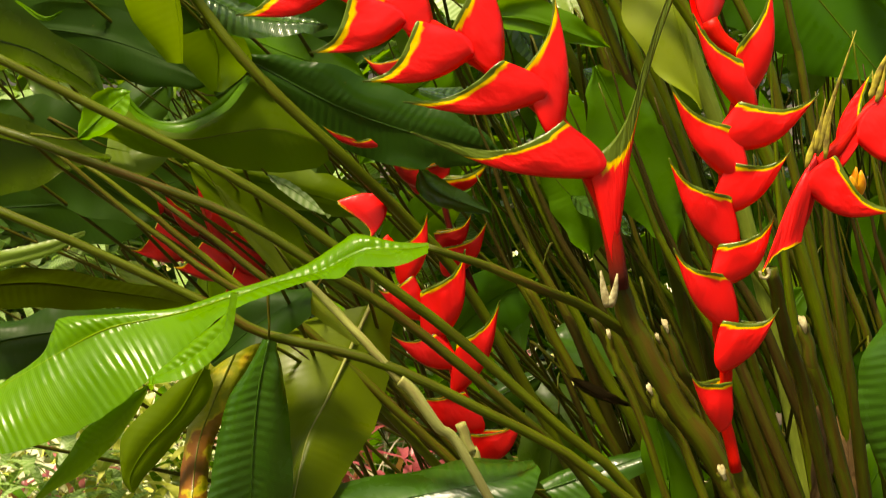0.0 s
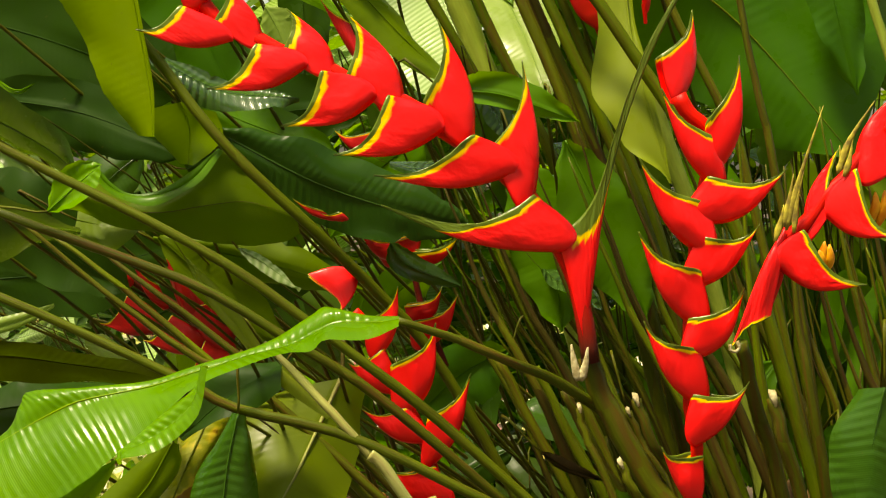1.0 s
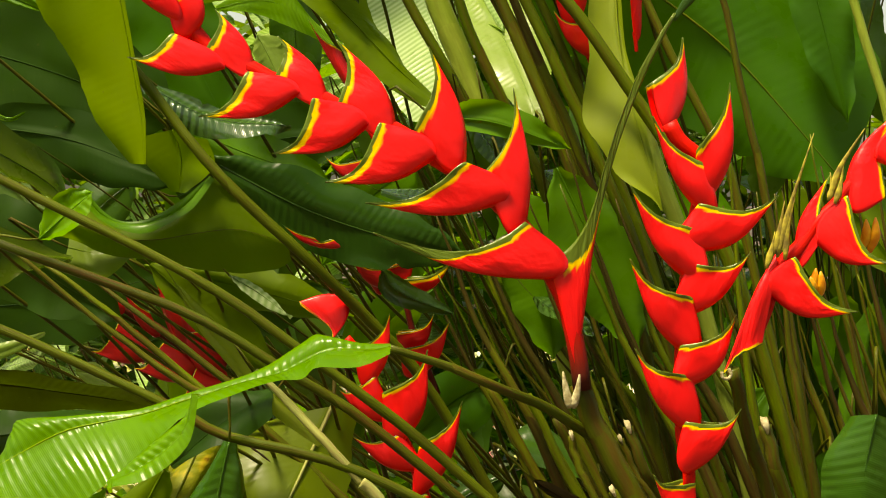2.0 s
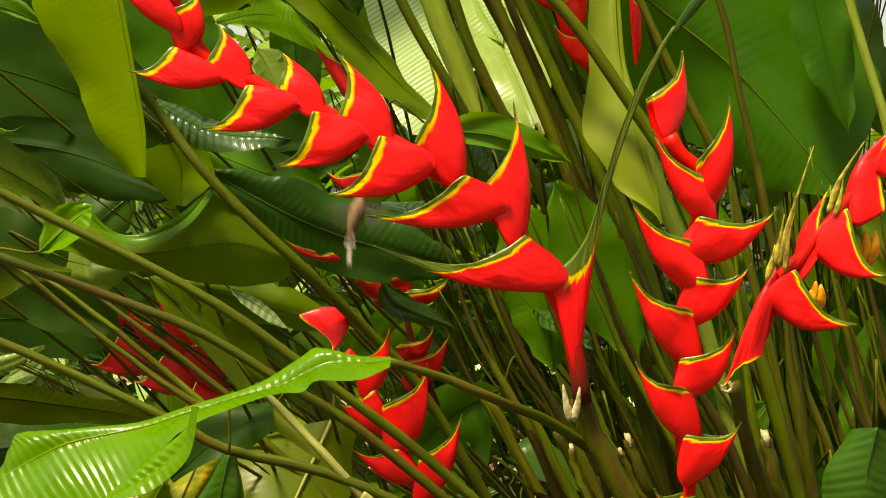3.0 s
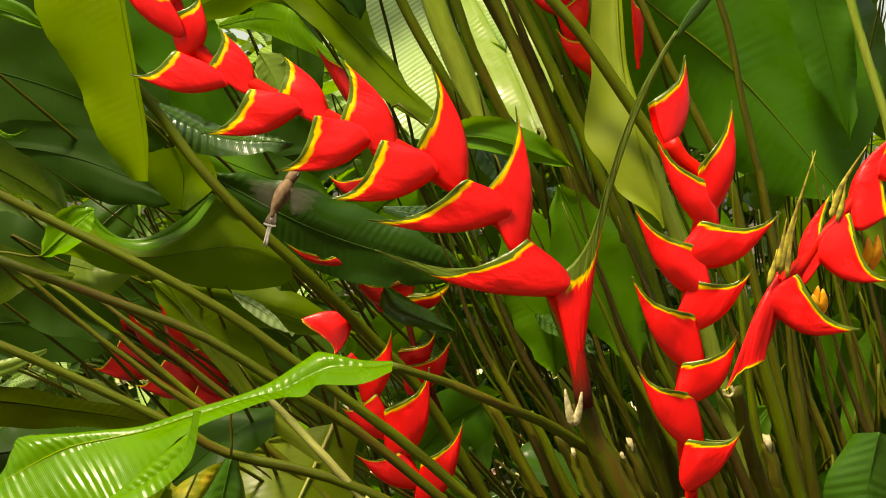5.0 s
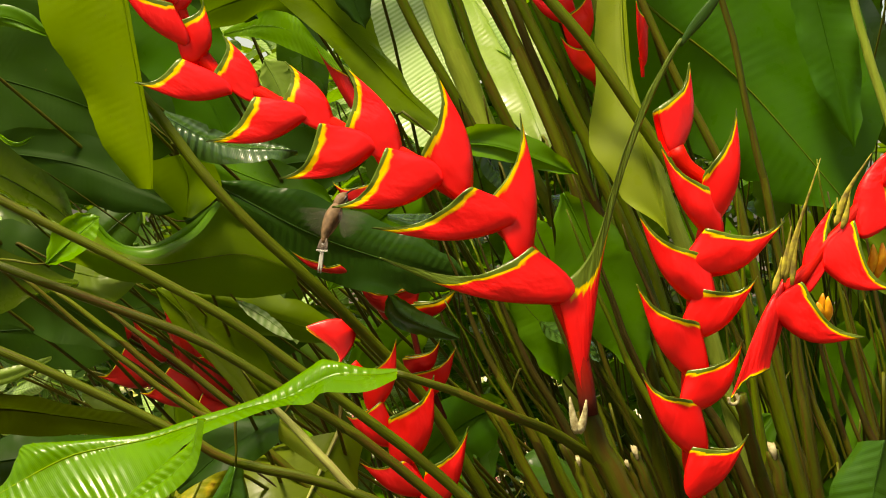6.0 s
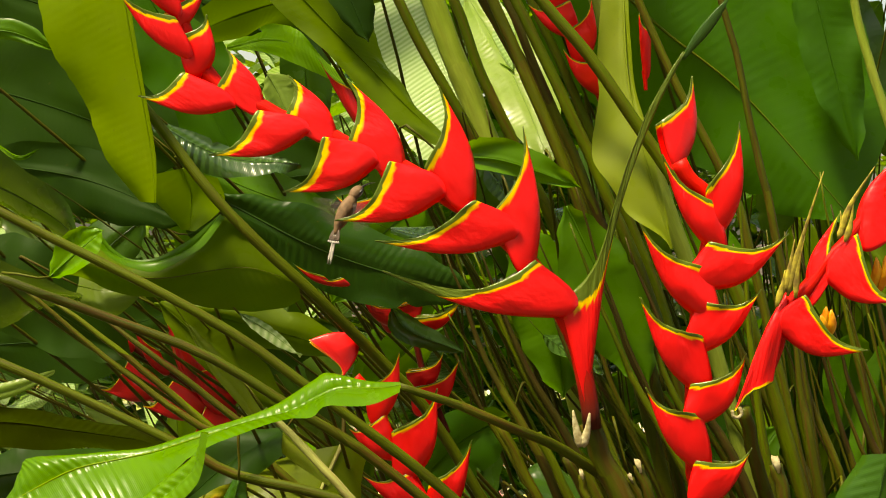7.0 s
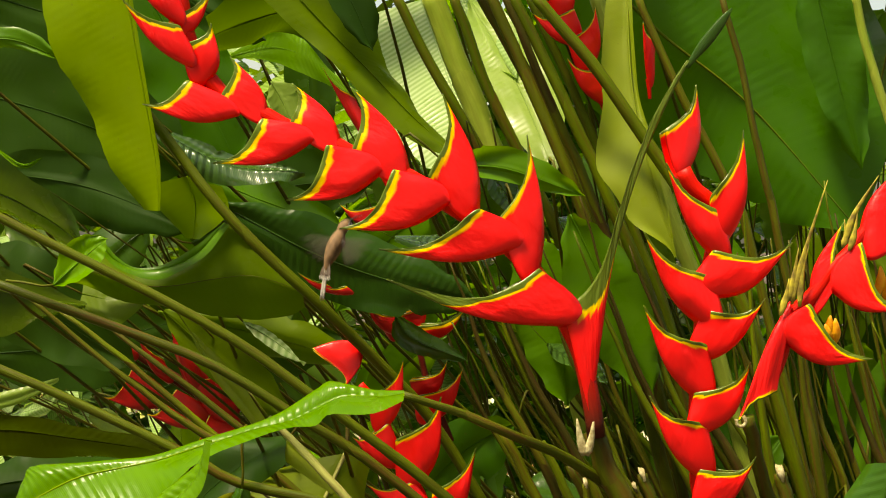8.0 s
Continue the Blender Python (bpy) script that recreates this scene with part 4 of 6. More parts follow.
    blade([(0.195, 2.850, 1.304), (0.230, 2.850, 1.303), (0.255, 2.850, 1.285), (0.271, 2.850, 1.260)],
          [(0.192, 2.820, 1.302), (0.219, 2.820, 1.288), (0.245, 2.820, 1.273), (0.269, 2.820, 1.260)],
          [(0.189, 2.790, 1.301), (0.208, 2.790, 1.273), (0.236, 2.790, 1.261), (0.265, 2.790, 1.260)], LEAF_GLINT, seed=90, label="small dark leaf added for a wet glint between stalks", rib=0.0006)


def leaves_low():
    front = blade([(-0.626, 2.020, 0.890), (-0.541, 2.020, 0.941), (-0.514, 2.020, 0.982), (-0.499, 2.020, 1.002), (-0.418, 2.020, 1.005), (-0.355, 2.020, 1.012), (-0.302, 2.020, 1.030), (-0.246, 2.020, 1.046), (-0.197, 2.020, 1.066), (-0.158, 2.020, 1.093), (-0.136, 2.020, 1.106), (-0.089, 2.020, 1.094), (-0.049, 2.020, 1.092)],
          [(-0.620, 2.000, 0.891), (-0.535, 2.000, 0.941), (-0.492, 2.000, 0.966), (-0.443, 2.000, 0.990), (-0.394, 2.000, 1.001), (-0.345, 2.000, 1.011), (-0.296, 2.000, 1.027), (-0.240, 2.000, 1.043), (-0.185, 2.000, 1.057), (-0.149, 2.000, 1.075), (-0.119, 2.000, 1.087), (-0.084, 2.000, 1.087), (-0.047, 2.000, 1.088)],
          [(-0.604, 1.940, 0.840), (-0.522, 1.940, 0.857), (-0.467, 1.940, 0.877), (-0.415, 1.940, 0.911), (-0.377, 1.940, 0.941), (-0.336, 1.940, 0.973), (-0.289, 1.940, 1.015), (-0.226, 1.940, 1.045), (-0.173, 1.940, 1.055), (-0.149, 1.940, 1.059), (-0.134, 1.940, 1.073), (-0.086, 1.940, 1.071), (-0.047, 1.940, 1.088)], LEAF_BRIGHT, seed=34, label="bright glossy light green heliconia leaf, ribbed and wet", rib_mat=LEAF_LIME, ripple=0.003, rib=0.002, cup=0.006)
    blade([(-0.271, 1.920, 1.045), (-0.286, 1.920, 1.019), (-0.322, 1.920, 0.988), (-0.352, 1.920, 0.963), (-0.379, 1.920, 0.936)],
          [(-0.268, 1.900, 1.047), (-0.278, 1.900, 1.012), (-0.306, 1.900, 0.981), (-0.341, 1.900, 0.957), (-0.375, 1.900, 0.939)],
          [(-0.263, 1.870, 1.049), (-0.269, 1.870, 1.004), (-0.287, 1.870, 0.978), (-0.324, 1.870, 0.954), (-0.369, 1.870, 0.944)], LEAF_BRIGHT, seed=35, label="curled lower edge of the blade", host=front, ripple=0.002, rib=0.0004, cup=0.008)
    blade([(-0.402, 2.040, 0.912), (-0.436, 2.040, 0.894), (-0.484, 2.040, 0.855), (-0.508, 2.040, 0.820), (-0.552, 2.040, 0.765)],
          [(-0.402, 2.040, 0.911), (-0.429, 2.040, 0.881), (-0.468, 2.040, 0.843), (-0.503, 2.040, 0.807), (-0.553, 2.040, 0.764)],
          [(-0.411, 2.060, 0.902), (-0.425, 2.060, 0.866), (-0.459, 2.060, 0.826), (-0.503, 2.060, 0.792), (-0.559, 2.060, 0.758)], LEAF_FRESH, seed=36, label="mid-green hanging lobe of the torn blade", host=front, rib=0.0006, cup=0.004)
    blade([(-0.359, 2.160, 0.912), (-0.411, 2.160, 0.872), (-0.462, 2.160, 0.821), (-0.466, 2.160, 0.770), (-0.452, 2.160, 0.745)],
          [(-0.349, 2.150, 0.914), (-0.383, 2.150, 0.855), (-0.426, 2.150, 0.809), (-0.450, 2.150, 0.771), (-0.449, 2.150, 0.747)],
          [(-0.346, 2.170, 0.910), (-0.345, 2.170, 0.869), (-0.390, 2.170, 0.816), (-0.429, 2.170, 0.772), (-0.451, 2.170, 0.741)], LEAF_OLIVE, seed=37, label="shaded hanging green leaf", cup=0.008)
    blade([(-0.365, 2.320, 0.897), (-0.385, 2.270, 0.834), (-0.393, 2.220, 0.793), (-0.391, 2.170, 0.733), (-0.384, 2.100, 0.693)],
          [(-0.326, 2.300, 0.916), (-0.356, 2.250, 0.842), (-0.368, 2.200, 0.797), (-0.369, 2.150, 0.738), (-0.362, 2.080, 0.694)],
          [(-0.288, 2.320, 0.925), (-0.338, 2.270, 0.837), (-0.348, 2.220, 0.793), (-0.354, 2.170, 0.733), (-0.355, 2.100, 0.685)], LEAF_SICK, seed=38, label="yellowing leaf with rust-brown blotches", rib_mat=LEAF_SICK)
    blade([(-0.262, 2.120, 0.956), (-0.307, 2.120, 0.890), (-0.328, 2.120, 0.831), (-0.340, 2.120, 0.746), (-0.351, 2.120, 0.664)],
          [(-0.257, 2.100, 0.959), (-0.271, 2.100, 0.894), (-0.279, 2.100, 0.827), (-0.285, 2.100, 0.751), (-0.300, 2.100, 0.662)],
          [(-0.255, 2.120, 0.954), (-0.238, 2.120, 0.898), (-0.233, 2.120, 0.830), (-0.233, 2.120, 0.746), (-0.261, 2.120, 0.663)], LEAF_RIBBED, seed=39, label="dark ribbed hanging heliconia leaf", cup=0.01)
    blade([(-0.252, 2.360, 0.939), (-0.271, 2.310, 0.918), (-0.251, 2.250, 0.841), (-0.242, 2.190, 0.727), (-0.244, 2.100, 0.692)],
          [(-0.141, 2.360, 0.967), (-0.165, 2.310, 0.916), (-0.195, 2.250, 0.853), (-0.221, 2.190, 0.799), (-0.240, 2.100, 0.688)],
          [(-0.106, 2.390, 0.946), (-0.113, 2.340, 0.880), (-0.128, 2.280, 0.814), (-0.147, 2.220, 0.788), (-0.217, 2.130, 0.683)], LEAF_MOSS, seed=40, label="large olive hanging leaf with a pale midrib", rib_mat=STEM_CREAM, rib=0.0042)
    blade([(-0.211, 2.210, 1.013), (-0.304, 2.210, 1.003), (-0.324, 2.210, 0.974), (-0.350, 2.210, 0.912)],
          [(-0.205, 2.180, 1.012), (-0.259, 2.180, 0.982), (-0.301, 2.180, 0.952), (-0.343, 2.180, 0.912)],
          [(-0.205, 2.150, 0.982), (-0.260, 2.150, 0.952), (-0.297, 2.150, 0.938), (-0.334, 2.150, 0.914)], LEAF_SHADE, seed=41, label="olive leaf in the shade of a bright one")
    blade([(-0.204, 2.170, 1.021), (-0.170, 2.170, 0.990), (-0.140, 2.170, 0.946)],
          [(-0.207, 2.170, 1.010), (-0.175, 2.170, 0.979), (-0.144, 2.170, 0.943)],
          [(-0.214, 2.170, 0.988), (-0.183, 2.170, 0.964), (-0.148, 2.170, 0.940)], LEAF_YELLOW, seed=75, label="yellow-green leaf edge between stalks", rib=0.0005)
    blade([(-0.224, 2.210, 0.720), (-0.147, 2.210, 0.747), (-0.062, 2.210, 0.761), (0.015, 2.210, 0.772), (0.082, 2.210, 0.777)],
          [(-0.174, 2.150, 0.701), (-0.098, 2.150, 0.733), (-0.023, 2.150, 0.749), (0.045, 2.150, 0.763), (0.090, 2.150, 0.780)],
          [(-0.142, 2.120, 0.663), (-0.052, 2.120, 0.686), (0.022, 2.120, 0.708), (0.078, 2.120, 0.740), (0.094, 2.120, 0.780)], LEAF_RIBBED, seed=42, label="glossy green leaf low in the clump")
    blade([(0.101, 2.320, 0.715), (0.170, 2.320, 0.747), (0.258, 2.320, 0.763)],
          [(0.108, 2.300, 0.709), (0.176, 2.300, 0.733), (0.258, 2.300, 0.762)],
          [(0.128, 2.290, 0.689), (0.192, 2.290, 0.708), (0.253, 2.290, 0.740)], LEAF_RIBBED, seed=43, label="dark glossy leaf low in the clump")
    blade([(0.245, 2.270, 0.823), (0.237, 2.270, 0.771), (0.253, 2.270, 0.705), (0.269, 2.270, 0.641)],
          [(0.258, 2.250, 0.823), (0.274, 2.250, 0.768), (0.281, 2.250, 0.710), (0.279, 2.250, 0.639)],
          [(0.288, 2.270, 0.799), (0.313, 2.270, 0.747), (0.315, 2.270, 0.705), (0.293, 2.270, 0.641)], LEAF_MID, seed=44, label="green leaf with a frayed edge low in the clump", ripple=0.012)
    blade([(0.276, 2.630, 0.789), (0.210, 2.630, 0.874), (0.165, 2.630, 0.899), (0.125, 2.630, 0.877)],
          [(0.273, 2.600, 0.792), (0.209, 2.600, 0.850), (0.165, 2.600, 0.873), (0.122, 2.600, 0.877)],
          [(0.268, 2.570, 0.795), (0.214, 2.570, 0.824), (0.161, 2.570, 0.846), (0.124, 2.570, 0.876)], LEAF_DARK, seed=45, label="shaded round green leaf low in the clump")
    blade([(0.521, 2.030, 0.997), (0.488, 2.030, 0.947), (0.484, 2.030, 0.898), (0.500, 2.030, 0.833), (0.537, 2.030, 0.768)],
          [(0.544, 2.000, 1.004), (0.532, 2.000, 0.945), (0.528, 2.000, 0.889), (0.534, 2.000, 0.833), (0.543, 2.000, 0.762)],
          [(0.577, 2.020, 0.991), (0.582, 2.020, 0.942), (0.580, 2.020, 0.885), (0.575, 2.020, 0.828), (0.562, 2.020, 0.756)], LEAF_RIBBED, seed=46, label="grey-green ribbed leaf with a glossy sheen")
    # Light blade added where the sunlit garden would show through
    blade([(-0.767, 2.500, 1.025), (-0.697, 2.500, 1.037), (-0.636, 2.500, 1.050), (-0.583, 2.500, 1.064)],
          [(-0.767, 2.500, 1.003), (-0.697, 2.500, 1.020), (-0.636, 2.500, 1.037), (-0.582, 2.500, 1.061)],
          [(-0.768, 2.500, 0.994), (-0.698, 2.500, 1.011), (-0.637, 2.500, 1.027), (-0.584, 2.500, 1.057)], LEAF_SUN, seed=76, label="light green blade standing for the lit garden behind", rib=0.0006)
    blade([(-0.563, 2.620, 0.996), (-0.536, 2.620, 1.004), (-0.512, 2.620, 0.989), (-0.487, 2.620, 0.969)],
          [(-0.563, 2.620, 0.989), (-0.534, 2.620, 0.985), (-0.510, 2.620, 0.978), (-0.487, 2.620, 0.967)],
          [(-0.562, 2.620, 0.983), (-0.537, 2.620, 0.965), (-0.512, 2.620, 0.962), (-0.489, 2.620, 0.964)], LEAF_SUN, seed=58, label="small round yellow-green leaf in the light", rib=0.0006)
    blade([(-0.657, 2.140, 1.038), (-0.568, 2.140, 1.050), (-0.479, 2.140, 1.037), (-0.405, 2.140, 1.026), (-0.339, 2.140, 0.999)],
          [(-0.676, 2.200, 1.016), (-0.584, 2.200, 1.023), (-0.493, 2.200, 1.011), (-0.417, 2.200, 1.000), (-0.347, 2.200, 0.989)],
          [(-0.690, 2.240, 0.981), (-0.612, 2.240, 0.983), (-0.503, 2.240, 0.982), (-0.425, 2.240, 0.978), (-0.355, 2.240, 0.979)], LEAF_DEAD_SHADE, seed=47, label="brown dead leaf with shade put into its colour", ripple=0.004)
    blade([(-0.703, 2.280, 0.953), (-0.639, 2.280, 0.961), (-0.575, 2.280, 0.977), (-0.472, 2.280, 0.974), (-0.393, 2.280, 0.975)],
          [(-0.695, 2.250, 0.922), (-0.631, 2.250, 0.938), (-0.561, 2.250, 0.949), (-0.466, 2.250, 0.965), (-0.386, 2.250, 0.977)],
          [(-0.687, 2.220, 0.880), (-0.625, 2.220, 0.892), (-0.578, 2.220, 0.915), (-0.484, 2.220, 0.954), (-0.383, 2.220, 0.979)], LEAF_SHADE, seed=48, label="dark shaded leaf under a bright one")
    leaf([(0.535, 2.720, 0.588), (0.567, 2.720, 0.665), (0.603, 2.720, 0.761)], 0.03, 0.035, LEAF_DEAD_SHADE, seed=53, ripple=0.014, label="dry brown leaf caught between stalks")
    leaf([(0.652, 2.800, 0.587), (0.603, 2.800, 0.656), (0.548, 2.800, 0.716)], 0.03, 0.03, LEAF_DEAD_SHADE, seed=54, ripple=0.014, label="dry brown leaf caught between stalks")
    leaf([(0.147, 2.340, 0.862), (0.187, 2.340, 0.838), (0.236, 2.340, 0.821)], 0.010, 0.008, LEAF_DEAD_SHADE, seed=55, ripple=0.01, label="small dry leaf on the stalks")
    leaf([(0.638, 2.500, 0.892), (0.605, 2.500, 0.822), (0.529, 2.500, 0.769)], 0.045, 0.04, LEAF_DEEP, seed=56, label="shaded green leaf low between stalks")
    # Glint painted on: pale striped colour on a small leaf
    leaf([(-0.299, 2.470, 1.149), (-0.257, 2.470, 1.124), (-0.207, 2.470, 1.085)], 0.010, 0.018, LEAF_PALE, seed=57, lean=(36, -36), label="ribbed leaf with its glint put into pale stripes")
    leaf([(-0.888, 3.300, 0.840), (-0.817, 3.200, 0.854), (-0.733, 3.100, 0.859)], 0.02, 0.022, LEAF_PALE, seed=59, label="small pale leaf in the light")
    leaf([(-0.865, 3.300, 0.914), (-0.783, 3.200, 0.942), (-0.716, 3.100, 0.985)], 0.015, 0.02, LEAF_PALE, seed=60, label="small pale leaf in the light")
    # Two dark leaves added where the far edge shows only deep shade
    leaf([(0.884, 2.950, 1.205), (0.803, 2.950, 0.984), (0.732, 2.950, 0.720)], 0.09, 0.09, LEAF_SHADE, seed=67, label="dark fill leaf in place of deep shade")
    leaf([(0.673, 3.000, 1.123), (0.704, 3.000, 0.876), (0.734, 3.000, 0.587)], 0.10, 0.10, LEAF_SHADE, seed=68, label="dark fill leaf in place of deep shade")
    leaf([(0.495, 2.300, 0.844), (0.505, 2.300, 0.771), (0.489, 2.300, 0.681)], 0.020, 0.022, LITTER, seed=71, ripple=0.02, label="torn brown dry leaf sheath between stalks")
    leaf([(0.578, 2.420, 0.829), (0.563, 2.420, 0.752), (0.574, 2.420, 0.658)], 0.022, 0.018, LITTER, seed=72, ripple=0.02, label="torn brown dry leaf sheath between stalks")
    leaf([(0.270, 2.360, 0.924), (0.280, 2.360, 0.875), (0.275, 2.360, 0.817)], 0.012, 0.010, LITTER, seed=73, ripple=0.012, label="torn brown dry leaf sheath between stalks")
    line = spline([(-0.245, 2.225, 0.932), (-0.232, 2.222, 0.924), (-0.217, 2.225, 0.911)], 7)
    twig = part("twig", tube_mesh(line, [0.0006, 0.0014, 0.0016, 0.0012, 0.0017, 0.0012, 0.0005], 6, line[0]), LITTER, None)
    twig.location = line[0]
    tagged(twig, "short dark dry twig lying on an olive leaf", "twig")


leaves_high()
leaves_middle()
leaves_for_glints()
leaves_low()
# ---- stalks ----
def cut_stalk(points, r, mat=None):
    """A stalk that was cut off, with its pale end."""
    t = stem(points, r, r * 1.1, mat or STEM_BROWN, "cut heliconia stalk with a pale slanting end", group="cut stalks")
    a, b = Vector(points[0]), Vector(points[1])
    up = (a - b).normalized()
    side = up.cross(Vector((0, -1, 0))).normalized()
    bm = bmesh.new()
    uv = bm.loops.layers.uv.new("UVMap")
    rng = random.Random(int(a.x * 5000))
    rings = []
    for reach, lift in ((1.0, -0.003), (0.97, 0.0012), (0.6, 0.002), (0.15, 0.0014)):
        ring = []
        for k in range(14):
            w = 2 * math.pi * k / 14
            wob = reach * (1 + 0.30 * math.sin(3 * w + rng.uniform(-0.9, 0.9)))
            across, along = math.cos(w) * wob * r * 0.52, math.sin(w) * wob * r * 1.5
            ring.append(bm.verts.new(a + side * across + up * along + Vector((0, -r * (0.95 - 0.45 * (along / (r * 1.5)) ** 2) - lift, -0.3 * lift)) - t.location))
        rings.append(ring)
    for p, q in zip(rings, rings[1:]):
        for k in range(14):
            bm.faces.new((p[k], p[(k + 1) % 14], q[(k + 1) % 14], q[k]))
    bm.faces.new(rings[-1])
    bmesh.ops.recalc_face_normals(bm, faces=bm.faces)
    part("cut_end", bm, CUT, t, "pale slanting cut end")


def stalks_high():
    stem([(0.066, 2.550, 1.665), (0.147, 2.550, 1.482), (0.230, 2.550, 1.273), (0.310, 2.550, 1.028)], 0.0085, 0.0105, STEM_BROWN)
    stem([(0.090, 2.580, 1.669), (0.169, 2.580, 1.484), (0.251, 2.580, 1.290), (0.323, 2.580, 1.078)], 0.0065, 0.0085, STEM_DARK)
    stem([(0.100, 2.540, 1.663), (0.188, 2.540, 1.481), (0.273, 2.540, 1.290), (0.352, 2.540, 1.072)], 0.0080, 0.0105, STEM_GREEN)
    stem([(0.128, 2.620, 1.674), (0.214, 2.620, 1.487), (0.299, 2.620, 1.290), (0.372, 2.620, 1.092)], 0.0070, 0.0090, STEM_GREEN)
    stem([(0.126, 2.420, 1.638), (0.229, 2.420, 1.514), (0.321, 2.420, 1.380), (0.410, 2.420, 1.232), (0.485, 2.420, 1.041)], 0.0085, 0.0105, STEM_GREEN)
    stem([(0.292, 2.500, 1.648), (0.356, 2.500, 1.495), (0.433, 2.500, 1.349), (0.479, 2.500, 1.204)], 0.006, 0.0075, STEM_BROWN)
    stem([(0.413, 2.460, 1.642), (0.451, 2.460, 1.491), (0.476, 2.460, 1.374), (0.505, 2.460, 1.247), (0.552, 2.460, 0.994)], 0.0048, 0.0068, STEM_BROWN)
    stem([(0.594, 2.400, 1.633), (0.624, 2.400, 1.518), (0.663, 2.400, 1.387), (0.711, 2.400, 1.157)], 0.0062, 0.0078, STEM_PALE)
    stem([(-0.088, 2.900, 1.706), (-0.012, 2.900, 1.557), (0.078, 2.900, 1.399), (0.165, 2.900, 1.220), (0.253, 2.900, 0.991)], 0.009, 0.0105)
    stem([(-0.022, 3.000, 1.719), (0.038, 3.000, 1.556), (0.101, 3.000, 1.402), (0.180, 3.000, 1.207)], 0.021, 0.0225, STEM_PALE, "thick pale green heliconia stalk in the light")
    stem([(0.016, 2.950, 1.712), (0.078, 2.950, 1.541), (0.148, 2.950, 1.390), (0.228, 2.950, 1.208)], 0.009, 0.0105)
    stem([(0.058, 2.700, 1.677), (0.127, 2.700, 1.557), (0.214, 2.700, 1.382), (0.292, 2.700, 1.179)], 0.011, 0.0125, STEM_BROWN)
    stem([(0.241, 2.640, 1.668), (0.295, 2.640, 1.506), (0.376, 2.640, 1.271), (0.456, 2.640, 1.018)], 0.012, 0.0135, STEM_PALE)


def stalks_middle():
    rng = random.Random(7)
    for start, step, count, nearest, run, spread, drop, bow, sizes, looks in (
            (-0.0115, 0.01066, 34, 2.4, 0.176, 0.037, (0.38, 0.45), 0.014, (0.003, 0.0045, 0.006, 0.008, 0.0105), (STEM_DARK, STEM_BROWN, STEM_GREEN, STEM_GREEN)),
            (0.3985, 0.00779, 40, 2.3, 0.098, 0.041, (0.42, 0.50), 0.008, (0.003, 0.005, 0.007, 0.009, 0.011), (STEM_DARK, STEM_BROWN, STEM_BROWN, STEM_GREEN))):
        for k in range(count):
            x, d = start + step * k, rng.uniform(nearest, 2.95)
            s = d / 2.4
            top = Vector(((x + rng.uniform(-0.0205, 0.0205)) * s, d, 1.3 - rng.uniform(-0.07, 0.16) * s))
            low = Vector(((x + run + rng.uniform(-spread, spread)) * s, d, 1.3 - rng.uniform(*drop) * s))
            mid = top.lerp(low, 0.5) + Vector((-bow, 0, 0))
            r = rng.choice(sizes)
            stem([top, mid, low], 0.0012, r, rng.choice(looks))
    stem([(0.201, 2.220, 1.016), (0.231, 2.220, 0.939), (0.285, 2.220, 0.845), (0.355, 2.220, 0.735)], 0.0145, 0.018, STEM_BROWN, "thick brown-green stalk that carries the arching spike")
    stem([(0.221, 2.320, 0.987), (0.277, 2.320, 0.890), (0.371, 2.320, 0.734)], 0.008, 0.011, STEM_GREEN)
    stem([(0.179, 2.340, 0.952), (0.232, 2.340, 0.846), (0.322, 2.340, 0.696)], 0.007, 0.010, STEM_BROWN)
    stem([(0.142, 2.400, 0.977), (0.200, 2.400, 0.859), (0.284, 2.400, 0.698)], 0.006, 0.009, STEM_GREEN)
    stem([(0.086, 2.440, 0.989), (0.153, 2.440, 0.861), (0.238, 2.440, 0.697)], 0.007, 0.009, STEM_BROWN)
    stem([(0.350, 2.158, 0.792), (0.362, 2.158, 0.758), (0.393, 2.158, 0.681)], 0.0082, 0.011, STEM_BROWN, "stalk that carries the upright spike")
    stem([(0.027, 2.430, 0.704), (0.059, 2.430, 0.648), (0.119, 2.430, 0.561)], 0.011, 0.014, STEM_BROWN)
    stem([(0.392, 2.130, 1.045), (0.418, 2.160, 0.958), (0.459, 2.200, 0.838)], 0.009, 0.010, STEM_BROWN)


